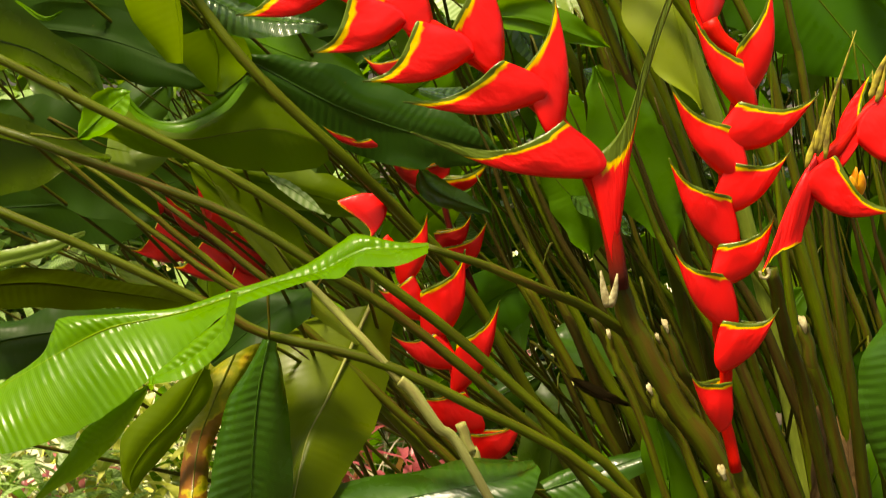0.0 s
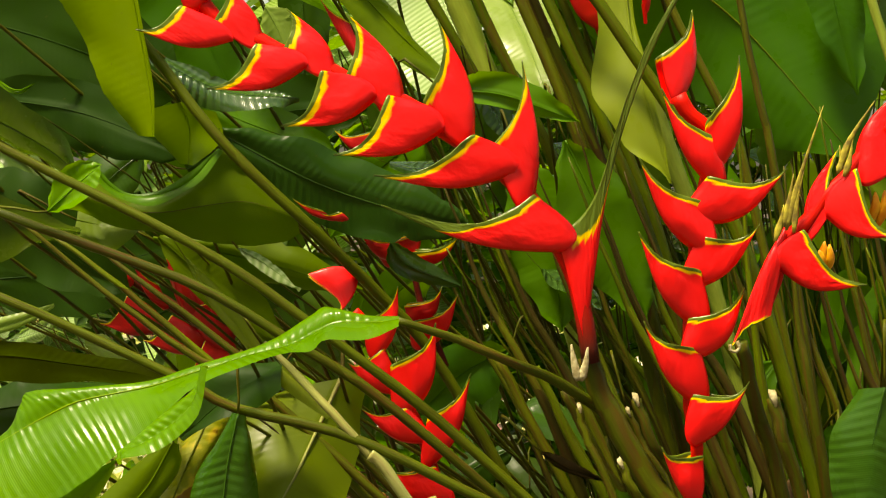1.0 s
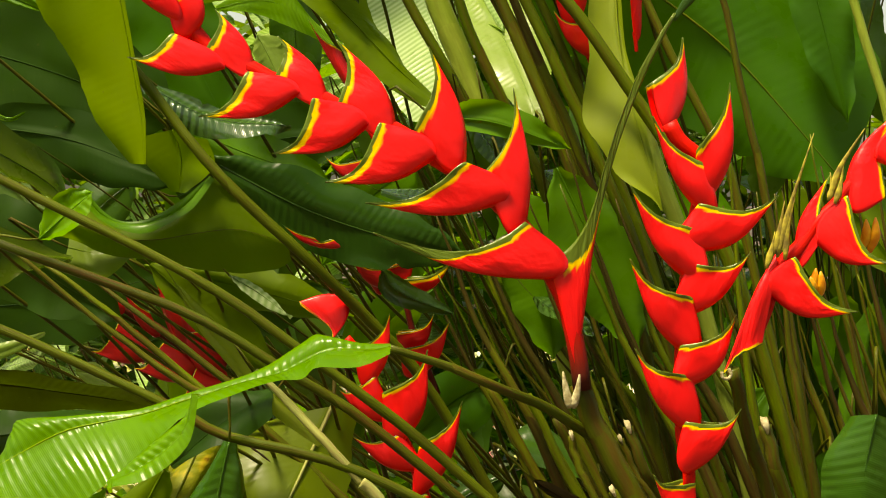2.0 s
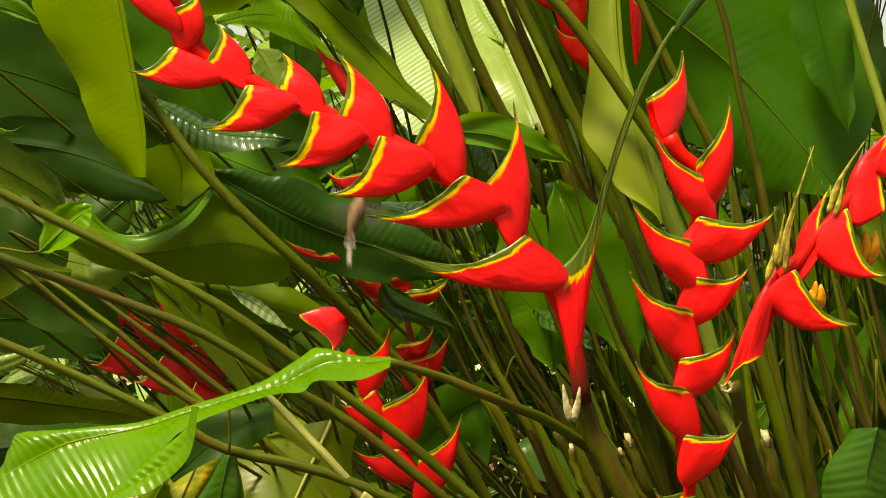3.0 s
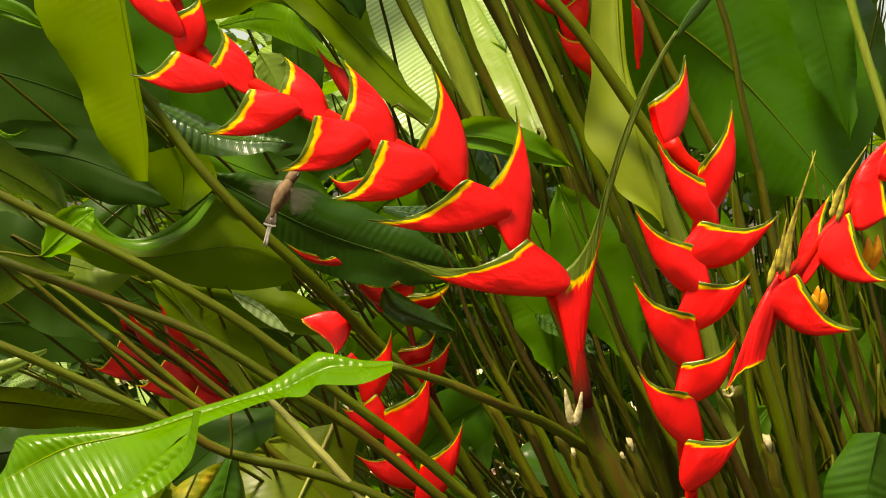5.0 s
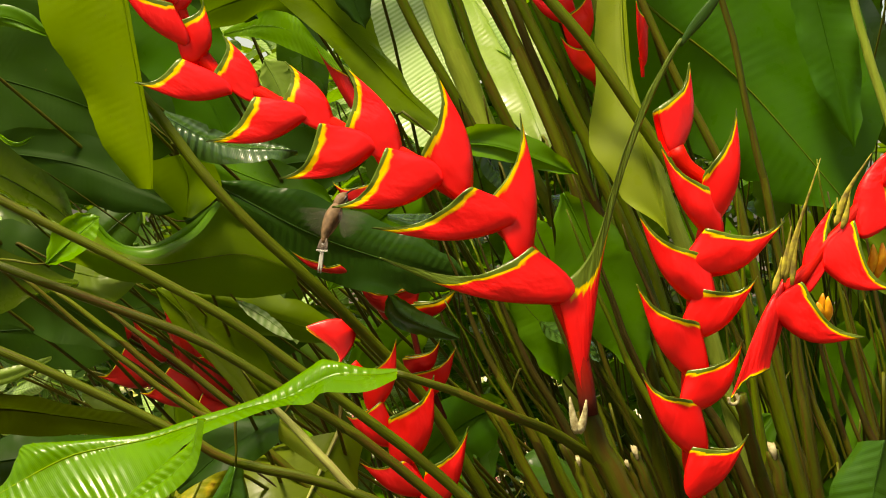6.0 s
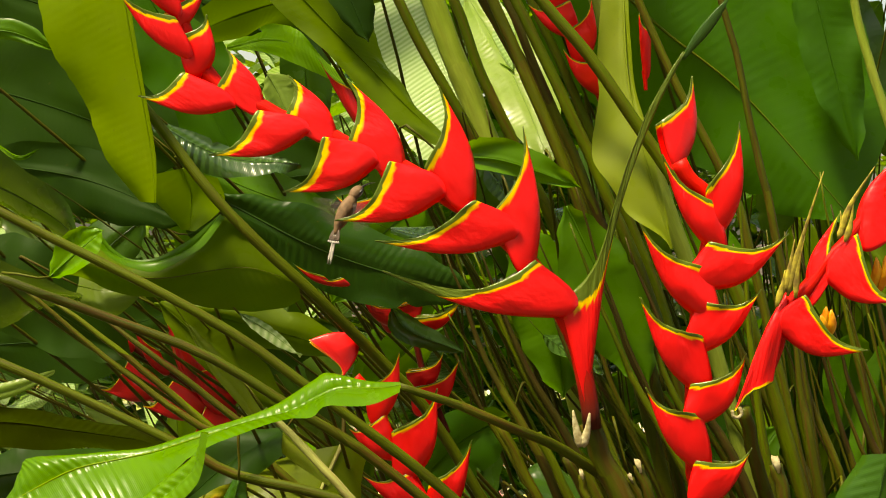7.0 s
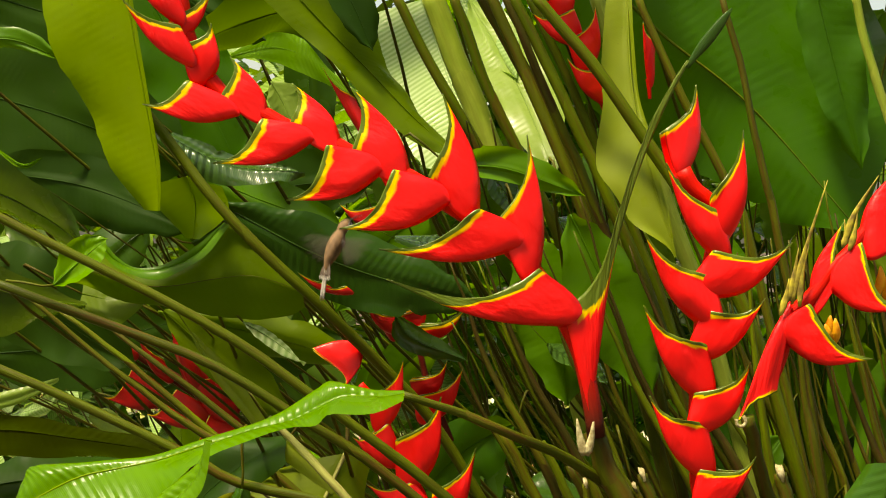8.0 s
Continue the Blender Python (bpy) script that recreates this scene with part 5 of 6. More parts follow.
def leaf_stalks():
    g, text = "leaning leaf stalks", "leaning green leaf stalk"
    stem([(-0.627, 2.100, 1.339), (-0.471, 2.100, 1.259), (-0.279, 2.100, 1.157), (-0.157, 2.100, 1.070), (-0.021, 2.120, 0.964), (0.127, 2.140, 0.828), (0.226, 2.160, 0.728)], 0.0060, 0.0070, STEM_LEAN, text, g)
    stem([(-0.730, 2.200, 1.262), (-0.620, 2.160, 1.232), (-0.540, 2.140, 1.206), (-0.424, 2.140, 1.163), (-0.300, 2.140, 1.114), (-0.198, 2.140, 1.051), (-0.095, 2.150, 0.985), (0.053, 2.170, 0.856), (0.176, 2.200, 0.725)], 0.0058, 0.0068, STEM_LEAN, text, g)
    stem([(-0.740, 2.150, 1.180), (-0.600, 2.120, 1.124), (-0.474, 2.120, 1.069), (-0.336, 2.120, 1.002), (-0.263, 2.120, 0.963), (-0.131, 2.120, 0.931), (0.015, 2.120, 0.863), (0.209, 2.140, 0.737)], 0.0060, 0.0070, STEM_LEAN, text, g)
    stem([(-0.581, 2.300, 1.199), (-0.457, 2.300, 1.093), (-0.340, 2.300, 1.005), (-0.214, 2.300, 0.928)], 0.003, 0.007, STEM_BROWN, text, g)
    stem([(-0.541, 2.330, 1.175), (-0.480, 2.320, 1.131), (-0.398, 2.320, 1.063), (-0.303, 2.320, 0.982), (-0.200, 2.320, 0.908)], 0.003, 0.007, STEM_GREEN, text, g)
    stem([(-0.473, 2.350, 1.149), (-0.416, 2.340, 1.105), (-0.345, 2.340, 1.052), (-0.249, 2.340, 0.975), (-0.153, 2.340, 0.905)], 0.003, 0.007, STEM_BROWN, text, g)
    stem([(-0.477, 2.420, 1.517), (-0.407, 2.420, 1.426), (-0.307, 2.400, 1.301), (-0.187, 2.410, 1.185), (-0.091, 2.460, 1.081), (0.027, 2.500, 0.929)], 0.0074, 0.0085, STEM_LEAN, text, g)
    stem([(-0.054, 2.080, 1.081), (0.016, 2.100, 1.056), (0.082, 2.120, 1.026), (0.176, 2.200, 0.973), (0.289, 2.250, 0.863)], 0.0048, 0.008, STEM_LEAN, text, g)
    stem([(-0.196, 2.360, 0.852), (-0.090, 2.360, 0.785), (0.008, 2.360, 0.717)], 0.013, 0.014, STEM_BROWN, text, g)
    stem([(-0.228, 2.150, 1.044), (-0.198, 2.140, 1.017), (-0.138, 2.120, 0.957), (-0.086, 2.120, 0.898)], 0.0036, 0.0058, STEM_CREAM, "peeled cream-coloured stalk among green ones", g, base=False, wobble=0.0008)
    stem([(-0.089, 2.118, 0.903), (-0.074, 2.118, 0.890), (-0.040, 2.118, 0.841), (0.007, 2.120, 0.780)], 0.0088, 0.0062, STEM_CREAM, "peeled cream-coloured stalk among green ones", g, wobble=0.0008)
    stem([(-0.012, 2.300, 0.806), (0.004, 2.300, 0.765), (0.016, 2.300, 0.732)], 0.008, 0.008, STEM_CREAM, "peeled cream-coloured stalk among green ones", g)
    cut_stalk([(0.428, 2.100, 0.976), (0.442, 2.100, 0.921), (0.478, 2.120, 0.813)], 0.0085)
    cut_stalk([(0.265, 2.200, 0.960), (0.286, 2.200, 0.903), (0.333, 2.220, 0.814)], 0.007)
    cut_stalk([(0.259, 2.240, 0.937), (0.280, 2.240, 0.888), (0.319, 2.240, 0.809)], 0.005)
    cut_stalk([(0.327, 2.100, 0.784), (0.340, 2.100, 0.751), (0.366, 2.100, 0.690)], 0.008)
    cut_stalk([(0.242, 2.180, 0.877), (0.261, 2.180, 0.838), (0.306, 2.200, 0.756)], 0.006)
    cut_stalk([(0.189, 2.200, 0.948), (0.199, 2.200, 0.904), (0.237, 2.200, 0.818)], 0.005)


stalks_high()
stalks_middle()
leaf_stalks()
# ---- flowers ----

def flower_a():
    """The long spike that arches up and away over the clump."""
    f = heliconia((0.193, 2.200, 1.020), "arching bright red heliconia spike with yellow-green lips")
    flower_stem(f, [(0.204, 2.205, 1.009), (0.200, 2.205, 1.043), (0.193, 2.205, 1.081), (0.183, 2.205, 1.123), (0.165, 2.205, 1.161), (0.138, 2.205, 1.210), (0.108, 2.205, 1.244), (0.078, 2.205, 1.274), (0.041, 2.205, 1.301), (0.003, 2.205, 1.324), (-0.038, 2.205, 1.354), (-0.083, 2.205, 1.373), (-0.121, 2.205, 1.388), (-0.162, 2.205, 1.411), (-0.203, 2.205, 1.422), (-0.237, 2.205, 1.441), (-0.278, 2.205, 1.460), (-0.309, 2.205, 1.486), (-0.344, 2.205, 1.557), (-0.347, 2.205, 1.591), (-0.362, 2.205, 1.640)], 0.0125, 0.0115, RACHIS_ARCH)
    bract(f, (0.196, 2.200, 1.033), (0.329, 2.200, 1.510), (0.161, 2.200, 1.178), swell=0.0, wide=0.035, belly=0.0, up=-0.3, tail='long', yellow=0.0008, rim=0.009)
    bract(f, (0.162, 2.190, 1.158), (-0.074, 2.160, 1.222), (0.125, 2.190, 1.237), wide=0.1, belly=0.055, up=0.1, tail='middle', yellow=0.001, rim=0.0065)
    bract(f, (0.126, 2.200, 1.214), (0.113, 2.200, 1.413), (0.073, 2.200, 1.296), wide=0.13, belly=0.07, yellow=0.0045)
    bract(f, (0.098, 2.190, 1.260), (-0.084, 2.170, 1.261), (0.046, 2.190, 1.314), wide=0.14, belly=0.09, yellow=0.0045, rim=0.0052)
    bract(f, (0.049, 2.200, 1.302), (0.001, 2.200, 1.468), (-0.020, 2.200, 1.357), wide=0.14, belly=0.1, yellow=0.0045, rim=0.0052)
    bract(f, (0.009, 2.190, 1.320), (-0.136, 2.170, 1.288), (-0.066, 2.190, 1.365), wide=0.17, belly=0.12, yellow=0.0065, rim=0.0052)
    bract(f, (-0.041, 2.200, 1.350), (-0.121, 2.200, 1.478), (-0.121, 2.200, 1.387), wide=0.16, belly=0.13, yellow=0.0045, rim=0.0052)
    bract(f, (-0.079, 2.190, 1.362), (-0.205, 2.170, 1.326), (-0.153, 2.190, 1.397), wide=0.18, belly=0.13, yellow=0.0065, rim=0.0052)
    bract(f, (-0.132, 2.200, 1.391), (-0.199, 2.200, 1.483), (-0.205, 2.200, 1.422), wide=0.18, belly=0.14, yellow=0.006, rim=0.0052)
    bract(f, (-0.170, 2.190, 1.405), (-0.301, 2.170, 1.375), (-0.239, 2.190, 1.432), wide=0.16, belly=0.13, yellow=0.006, rim=0.0052)
    bract(f, (-0.229, 2.200, 1.429), (-0.281, 2.200, 1.518), (-0.294, 2.200, 1.464), wide=0.18, belly=0.13, yellow=0.0045, rim=0.0052)
    bract(f, (-0.268, 2.190, 1.439), (-0.393, 2.170, 1.453), (-0.337, 2.190, 1.483), wide=0.15, belly=0.13, yellow=0.0045, rim=0.0052)
    bract(f, (-0.319, 2.200, 1.474), (-0.305, 2.190, 1.562), (-0.342, 2.200, 1.533), wide=0.26, belly=0.22, yellow=0.004, rim=0.0052)
    bract(f, (-0.333, 2.190, 1.502), (-0.422, 2.170, 1.595), (-0.347, 2.190, 1.557), wide=0.14, belly=0.1, yellow=0.003, rim=0.0052)
    bract(f, (-0.352, 2.200, 1.534), (-0.303, 2.200, 1.616), (-0.360, 2.200, 1.568), wide=0.2, belly=0.12, yellow=0.003, rim=0.0052)
    bract(f, (-0.345, 2.190, 1.556), (-0.419, 2.170, 1.649), (-0.360, 2.190, 1.615), wide=0.14, belly=0.1)
    bm = tube_mesh(spline([(0.325, 2.200, 1.501), (0.339, 2.200, 1.521), (0.360, 2.200, 1.547), (0.385, 2.200, 1.580)], 12), [0.0028, 0.0034, 0.0042, 0.005, 0.006, 0.007, 0.0075, 0.0075, 0.007, 0.006, 0.004, 0.001], 8, f.location, 0.25)
    part("leafy_tip", bm, LEAF_DARK, f, "dark green leafy tip of the lowest bract")
    for side in ([(0.176, 2.180, 1.037), (0.180, 2.180, 1.013), (0.186, 2.180, 0.988)], [(0.198, 2.180, 1.033), (0.195, 2.180, 1.010), (0.188, 2.180, 0.988)]):
        bm = tube_mesh(spline(side, 8), [0.0012, 0.0022, 0.0032, 0.0042, 0.005, 0.0058, 0.0062, 0.004], 8, f.location, 0.5)
        part("cut_sheath", bm, CUT, f, "pale cut end of a sheath")


def flower_b():
    """The upright spike with bracts to both sides."""
    f = heliconia((0.353, 2.150, 0.760), "upright bright red heliconia spike with green-lipped bracts")
    flower_stem(f, [(0.354, 2.150, 0.772), (0.345, 2.150, 0.814), (0.336, 2.150, 0.852), (0.339, 2.150, 0.912), (0.329, 2.150, 0.957), (0.330, 2.150, 1.024), (0.328, 2.150, 1.049), (0.331, 2.150, 1.101), (0.334, 2.150, 1.145), (0.341, 2.150, 1.211), (0.352, 2.150, 1.263), (0.361, 2.150, 1.300), (0.348, 2.150, 1.322), (0.326, 2.150, 1.340), (0.312, 2.150, 1.364)], 0.008, 0.011)
    bract(f, (0.329, 2.140, 0.827), (0.288, 2.120, 0.909), (0.340, 2.140, 0.897), wide=0.24, belly=0.05, yellow=0.0012, rim=0.0045)
    bract(f, (0.336, 2.140, 0.905), (0.402, 2.120, 0.994), (0.331, 2.140, 0.977), wide=0.2, belly=0.09, up=0.1, yellow=0.001, rim=0.0045)
    bract(f, (0.338, 2.140, 0.958), (0.264, 2.120, 1.073), (0.335, 2.140, 1.037), wide=0.2, belly=0.11, yellow=0.001, rim=0.0045)
    bract(f, (0.329, 2.140, 1.017), (0.395, 2.120, 1.116), (0.327, 2.140, 1.076), wide=0.24, belly=0.17, up=0.1, yellow=0.001, rim=0.0045)
    bract(f, (0.337, 2.140, 1.058), (0.257, 2.120, 1.189), (0.335, 2.140, 1.138), wide=0.2, belly=0.11, yellow=0.001, rim=0.0045)
    bract(f, (0.325, 2.140, 1.110), (0.414, 2.120, 1.198), (0.339, 2.140, 1.182), wide=0.2, belly=0.13, up=0.1, yellow=0.001, rim=0.0045)
    bract(f, (0.343, 2.140, 1.153), (0.258, 2.120, 1.283), (0.345, 2.140, 1.225), wide=0.2, belly=0.11, yellow=0.001, rim=0.0045)
    bract(f, (0.329, 2.140, 1.196), (0.449, 2.120, 1.269), (0.350, 2.140, 1.259), wide=0.2, belly=0.16, up=0.1, yellow=0.001, rim=0.0045)
    bract(f, (0.357, 2.140, 1.241), (0.286, 2.120, 1.372), (0.355, 2.140, 1.307), wide=0.19, belly=0.09, yellow=0.001, rim=0.0045)
    bract(f, (0.359, 2.140, 1.257), (0.386, 2.120, 1.414), (0.350, 2.140, 1.327), wide=0.17, belly=0.13, yellow=0.002, rim=0.005)
    bract(f, (0.349, 2.180, 1.303), (0.362, 2.160, 1.347), (0.329, 2.180, 1.331), wide=0.2, belly=0.06, mat=BRACT)
    bract(f, (0.322, 2.200, 1.354), (0.341, 2.220, 1.480), (0.292, 2.200, 1.415), wide=0.17, belly=0.12, yellow=0.002, rim=0.003, mat=BRACT)


def flower_c():
    """The spike at the edge, with open orange petals and withered tips."""
    f = heliconia((0.381, 2.120, 1.041), "red heliconia spike with orange petals and withered lips")
    flower_stem(f, [(0.416, 2.120, 1.089), (0.431, 2.120, 1.125), (0.440, 2.120, 1.158), (0.456, 2.120, 1.183), (0.478, 2.120, 1.205), (0.498, 2.120, 1.234), (0.521, 2.120, 1.255), (0.543, 2.120, 1.284), (0.579, 2.120, 1.328), (0.630, 2.120, 1.385)], 0.012, 0.009)
    bract(f, (0.444, 2.110, 1.198), (0.373, 2.090, 1.044), (0.421, 2.110, 1.081), swell=0.02, wide=0.1, belly=0.05, yellow=0.0006, rim=0.002, up=-0.05)
    bract(f, (0.471, 2.120, 1.181), (0.515, 2.120, 1.297), (0.501, 2.120, 1.212), wide=0.16, belly=0.13, yellow=0.002, rim=0.003)
    bract(f, (0.438, 2.110, 1.139), (0.544, 2.090, 1.121), (0.467, 2.110, 1.191), wide=0.22, belly=0.17, up=0.02, yellow=0.0012, rim=0.0045)
    bract(f, (0.496, 2.110, 1.206), (0.583, 2.080, 1.183), (0.535, 2.110, 1.268), wide=0.22, belly=0.15, yellow=0.0012, rim=0.0045)
    bract(f, (0.532, 2.120, 1.263), (0.601, 2.120, 1.378), (0.583, 2.120, 1.266), wide=0.2, belly=0.14, yellow=0.003)
    bract(f, (0.571, 2.110, 1.313), (0.650, 2.090, 1.313), (0.605, 2.110, 1.363), wide=0.22, belly=0.14, yellow=0.004)
    for a, b in (((0.485, 2.130, 1.137), (0.496, 2.115, 1.176)), ((0.499, 2.130, 1.133), (0.502, 2.115, 1.172)), ((0.492, 2.130, 1.135), (0.489, 2.115, 1.165)), ((0.557, 2.130, 1.197), (0.560, 2.115, 1.239)), ((0.568, 2.130, 1.195), (0.572, 2.115, 1.241))):
        line = spline([a, Vector(a).lerp(Vector(b), 0.5) + Vector((0.003, -0.003, 0)), b], 8)
        part("petal", tube_mesh(line, [0.003, 0.005, 0.0065, 0.007, 0.0065, 0.005, 0.0035, 0.001], 8, f.location, 0.5), PETAL, f, "orange-yellow petal")
    for line in ([(0.443, 2.100, 1.191), (0.457, 2.100, 1.249), (0.489, 2.100, 1.349)], [(0.453, 2.100, 1.188), (0.456, 2.100, 1.227), (0.465, 2.100, 1.267)], [(0.440, 2.100, 1.195), (0.446, 2.100, 1.227), (0.452, 2.100, 1.263)], [(0.508, 2.100, 1.263), (0.523, 2.100, 1.306), (0.554, 2.100, 1.355)], [(0.516, 2.100, 1.259), (0.523, 2.100, 1.281), (0.527, 2.100, 1.310)], [(0.429, 2.100, 1.177), (0.436, 2.100, 1.202), (0.440, 2.100, 1.224)], [(0.508, 2.100, 1.264), (0.512, 2.100, 1.277), (0.510, 2.100, 1.299)]):
        part("withered_lip", tube_mesh(spline(line, 9), [0.002, 0.0035, 0.0048, 0.0045, 0.0034, 0.0024, 0.0017, 0.0011, 0.0006], 6, f.location, 0.3), WITHERED, f, "withered yellow-brown lip")
    part("cut_end", tube_mesh(spline([(0.379, 2.085, 1.051), (0.382, 2.085, 1.043), (0.377, 2.085, 1.038), (0.371, 2.085, 1.040), (0.370, 2.085, 1.047)], 14), 0.0022, 8, f.location), CUT, f, "pale curled cut end")

def flower_d():
    """The shaded spikes that stand deeper in the clump."""
    f = heliconia((0.025, 2.420, 0.711), "shaded deep red heliconia spike among crossing leaf stalks")
    flower_stem(f, [(0.027, 2.420, 0.707), (0.009, 2.420, 0.771), (-0.012, 2.420, 0.831), (-0.024, 2.420, 0.874), (-0.045, 2.420, 0.916), (-0.070, 2.420, 0.954), (-0.082, 2.420, 0.992), (-0.102, 2.420, 1.034), (-0.123, 2.420, 1.059)], 0.01, 0.007)
    bract(f, (0.017, 2.410, 0.715), (0.083, 2.390, 0.801), (0.005, 2.410, 0.769), wide=0.22, belly=0.16)
    bract(f, (0.015, 2.410, 0.765), (-0.092, 2.390, 0.837), (-0.009, 2.410, 0.831), wide=0.2, belly=0.15)
    bract(f, (-0.014, 2.410, 0.825), (0.047, 2.390, 0.969), (-0.012, 2.410, 0.904), wide=0.19, belly=0.12, yellow=0.0012, rim=0.004)
    bract(f, (-0.019, 2.410, 0.862), (-0.113, 2.390, 0.918), (-0.047, 2.410, 0.918), wide=0.2, belly=0.14)
    bract(f, (-0.047, 2.410, 0.899), (-0.003, 2.390, 1.044), (-0.067, 2.410, 0.981), wide=0.19, belly=0.14, yellow=0.0012, rim=0.004)
    bract(f, (-0.067, 2.410, 0.935), (-0.132, 2.390, 0.986), (-0.083, 2.410, 1.005), wide=0.2, belly=0.13)
    bract(f, (-0.088, 2.410, 0.989), (-0.058, 2.390, 1.097), (-0.106, 2.410, 1.044), wide=0.19, belly=0.13, yellow=0.001)
    bract(f, (-0.118, 2.460, 1.113), (-0.145, 2.440, 1.053), (-0.195, 2.460, 1.108), wide=0.2, belly=0.1, yellow=0.0, rim=0.0004)
    g = heliconia((-0.025, 2.550, 0.993), "dark red heliconia spike half hidden behind leaves")
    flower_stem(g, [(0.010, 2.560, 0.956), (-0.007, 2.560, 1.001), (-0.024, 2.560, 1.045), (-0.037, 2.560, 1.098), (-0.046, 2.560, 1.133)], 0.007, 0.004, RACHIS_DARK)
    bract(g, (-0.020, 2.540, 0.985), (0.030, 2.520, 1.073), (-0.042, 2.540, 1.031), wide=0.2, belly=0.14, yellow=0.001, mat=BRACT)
    bract(g, (-0.024, 2.550, 1.020), (0.006, 2.530, 1.084), (-0.051, 2.550, 1.055), wide=0.2, belly=0.12, mat=BRACT_SHADE)
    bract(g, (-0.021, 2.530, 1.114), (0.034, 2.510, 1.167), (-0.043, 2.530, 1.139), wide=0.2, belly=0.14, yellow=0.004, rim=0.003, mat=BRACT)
    bract(g, (-0.063, 2.540, 1.119), (-0.122, 2.520, 1.173), (-0.026, 2.540, 1.167), wide=0.2, belly=0.14, yellow=0.001, mat=BRACT_SHADE)
    bract(g, (-0.072, 2.550, 1.114), (-0.114, 2.530, 1.198), (-0.098, 2.550, 1.162), wide=0.2, belly=0.1, mat=BRACT_SHADE)


def flower_e():
    """A spike far inside, seen between the leaf stalks."""
    f = heliconia((-0.321, 2.750, 0.932), "dark red heliconia spike deep in shade behind stalks")
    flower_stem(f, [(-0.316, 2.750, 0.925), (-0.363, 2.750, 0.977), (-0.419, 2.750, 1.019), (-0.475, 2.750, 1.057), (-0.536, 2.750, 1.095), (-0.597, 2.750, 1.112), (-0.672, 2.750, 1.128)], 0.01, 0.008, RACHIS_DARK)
    bract(f, (-0.343, 2.740, 0.950), (-0.419, 2.720, 1.050), (-0.370, 2.740, 1.046), wide=0.22, belly=0.14, yellow=0.0, rim=0.0006, mat=BRACT_SHADE)
    bract(f, (-0.324, 2.740, 0.935), (-0.434, 2.720, 0.920), (-0.389, 2.740, 0.978), wide=0.22, belly=0.14, yellow=0.0, rim=0.0006, mat=BRACT_SHADE)
    bract(f, (-0.389, 2.740, 0.992), (-0.451, 2.720, 1.134), (-0.426, 2.740, 1.086), wide=0.22, belly=0.14, yellow=0.0, rim=0.0006, mat=BRACT_SHADE)
    bract(f, (-0.380, 2.740, 0.964), (-0.489, 2.720, 0.981), (-0.445, 2.740, 1.020), wide=0.22, belly=0.14, yellow=0.0, rim=0.0006, mat=BRACT_SHADE)
    bract(f, (-0.455, 2.740, 1.030), (-0.502, 2.720, 1.107), (-0.469, 2.740, 1.067), wide=0.22, belly=0.14, yellow=0.0, rim=0.0006, mat=BRACT_SHADE)
    bract(f, (-0.455, 2.740, 0.997), (-0.559, 2.720, 1.009), (-0.515, 2.740, 1.058), wide=0.22, belly=0.14, yellow=0.0, rim=0.0006, mat=BRACT_SHADE)
    bract(f, (-0.511, 2.740, 1.068), (-0.567, 2.720, 1.107), (-0.525, 2.740, 1.105), wide=0.22, belly=0.14, yellow=0.0, rim=0.0006, mat=BRACT_SHADE)
    bract(f, (-0.343, 2.740, 0.978), (-0.384, 2.720, 1.069), (-0.365, 2.740, 1.053), wide=0.22, belly=0.14, yellow=0.0, rim=0.0006, mat=BRACT_SHADE)
    bract(f, (-0.658, 2.740, 1.126), (-0.713, 2.720, 1.121), (-0.673, 2.740, 1.143), wide=0.22, belly=0.14, yellow=0.0, rim=0.0006, mat=BRACT_SHADE)


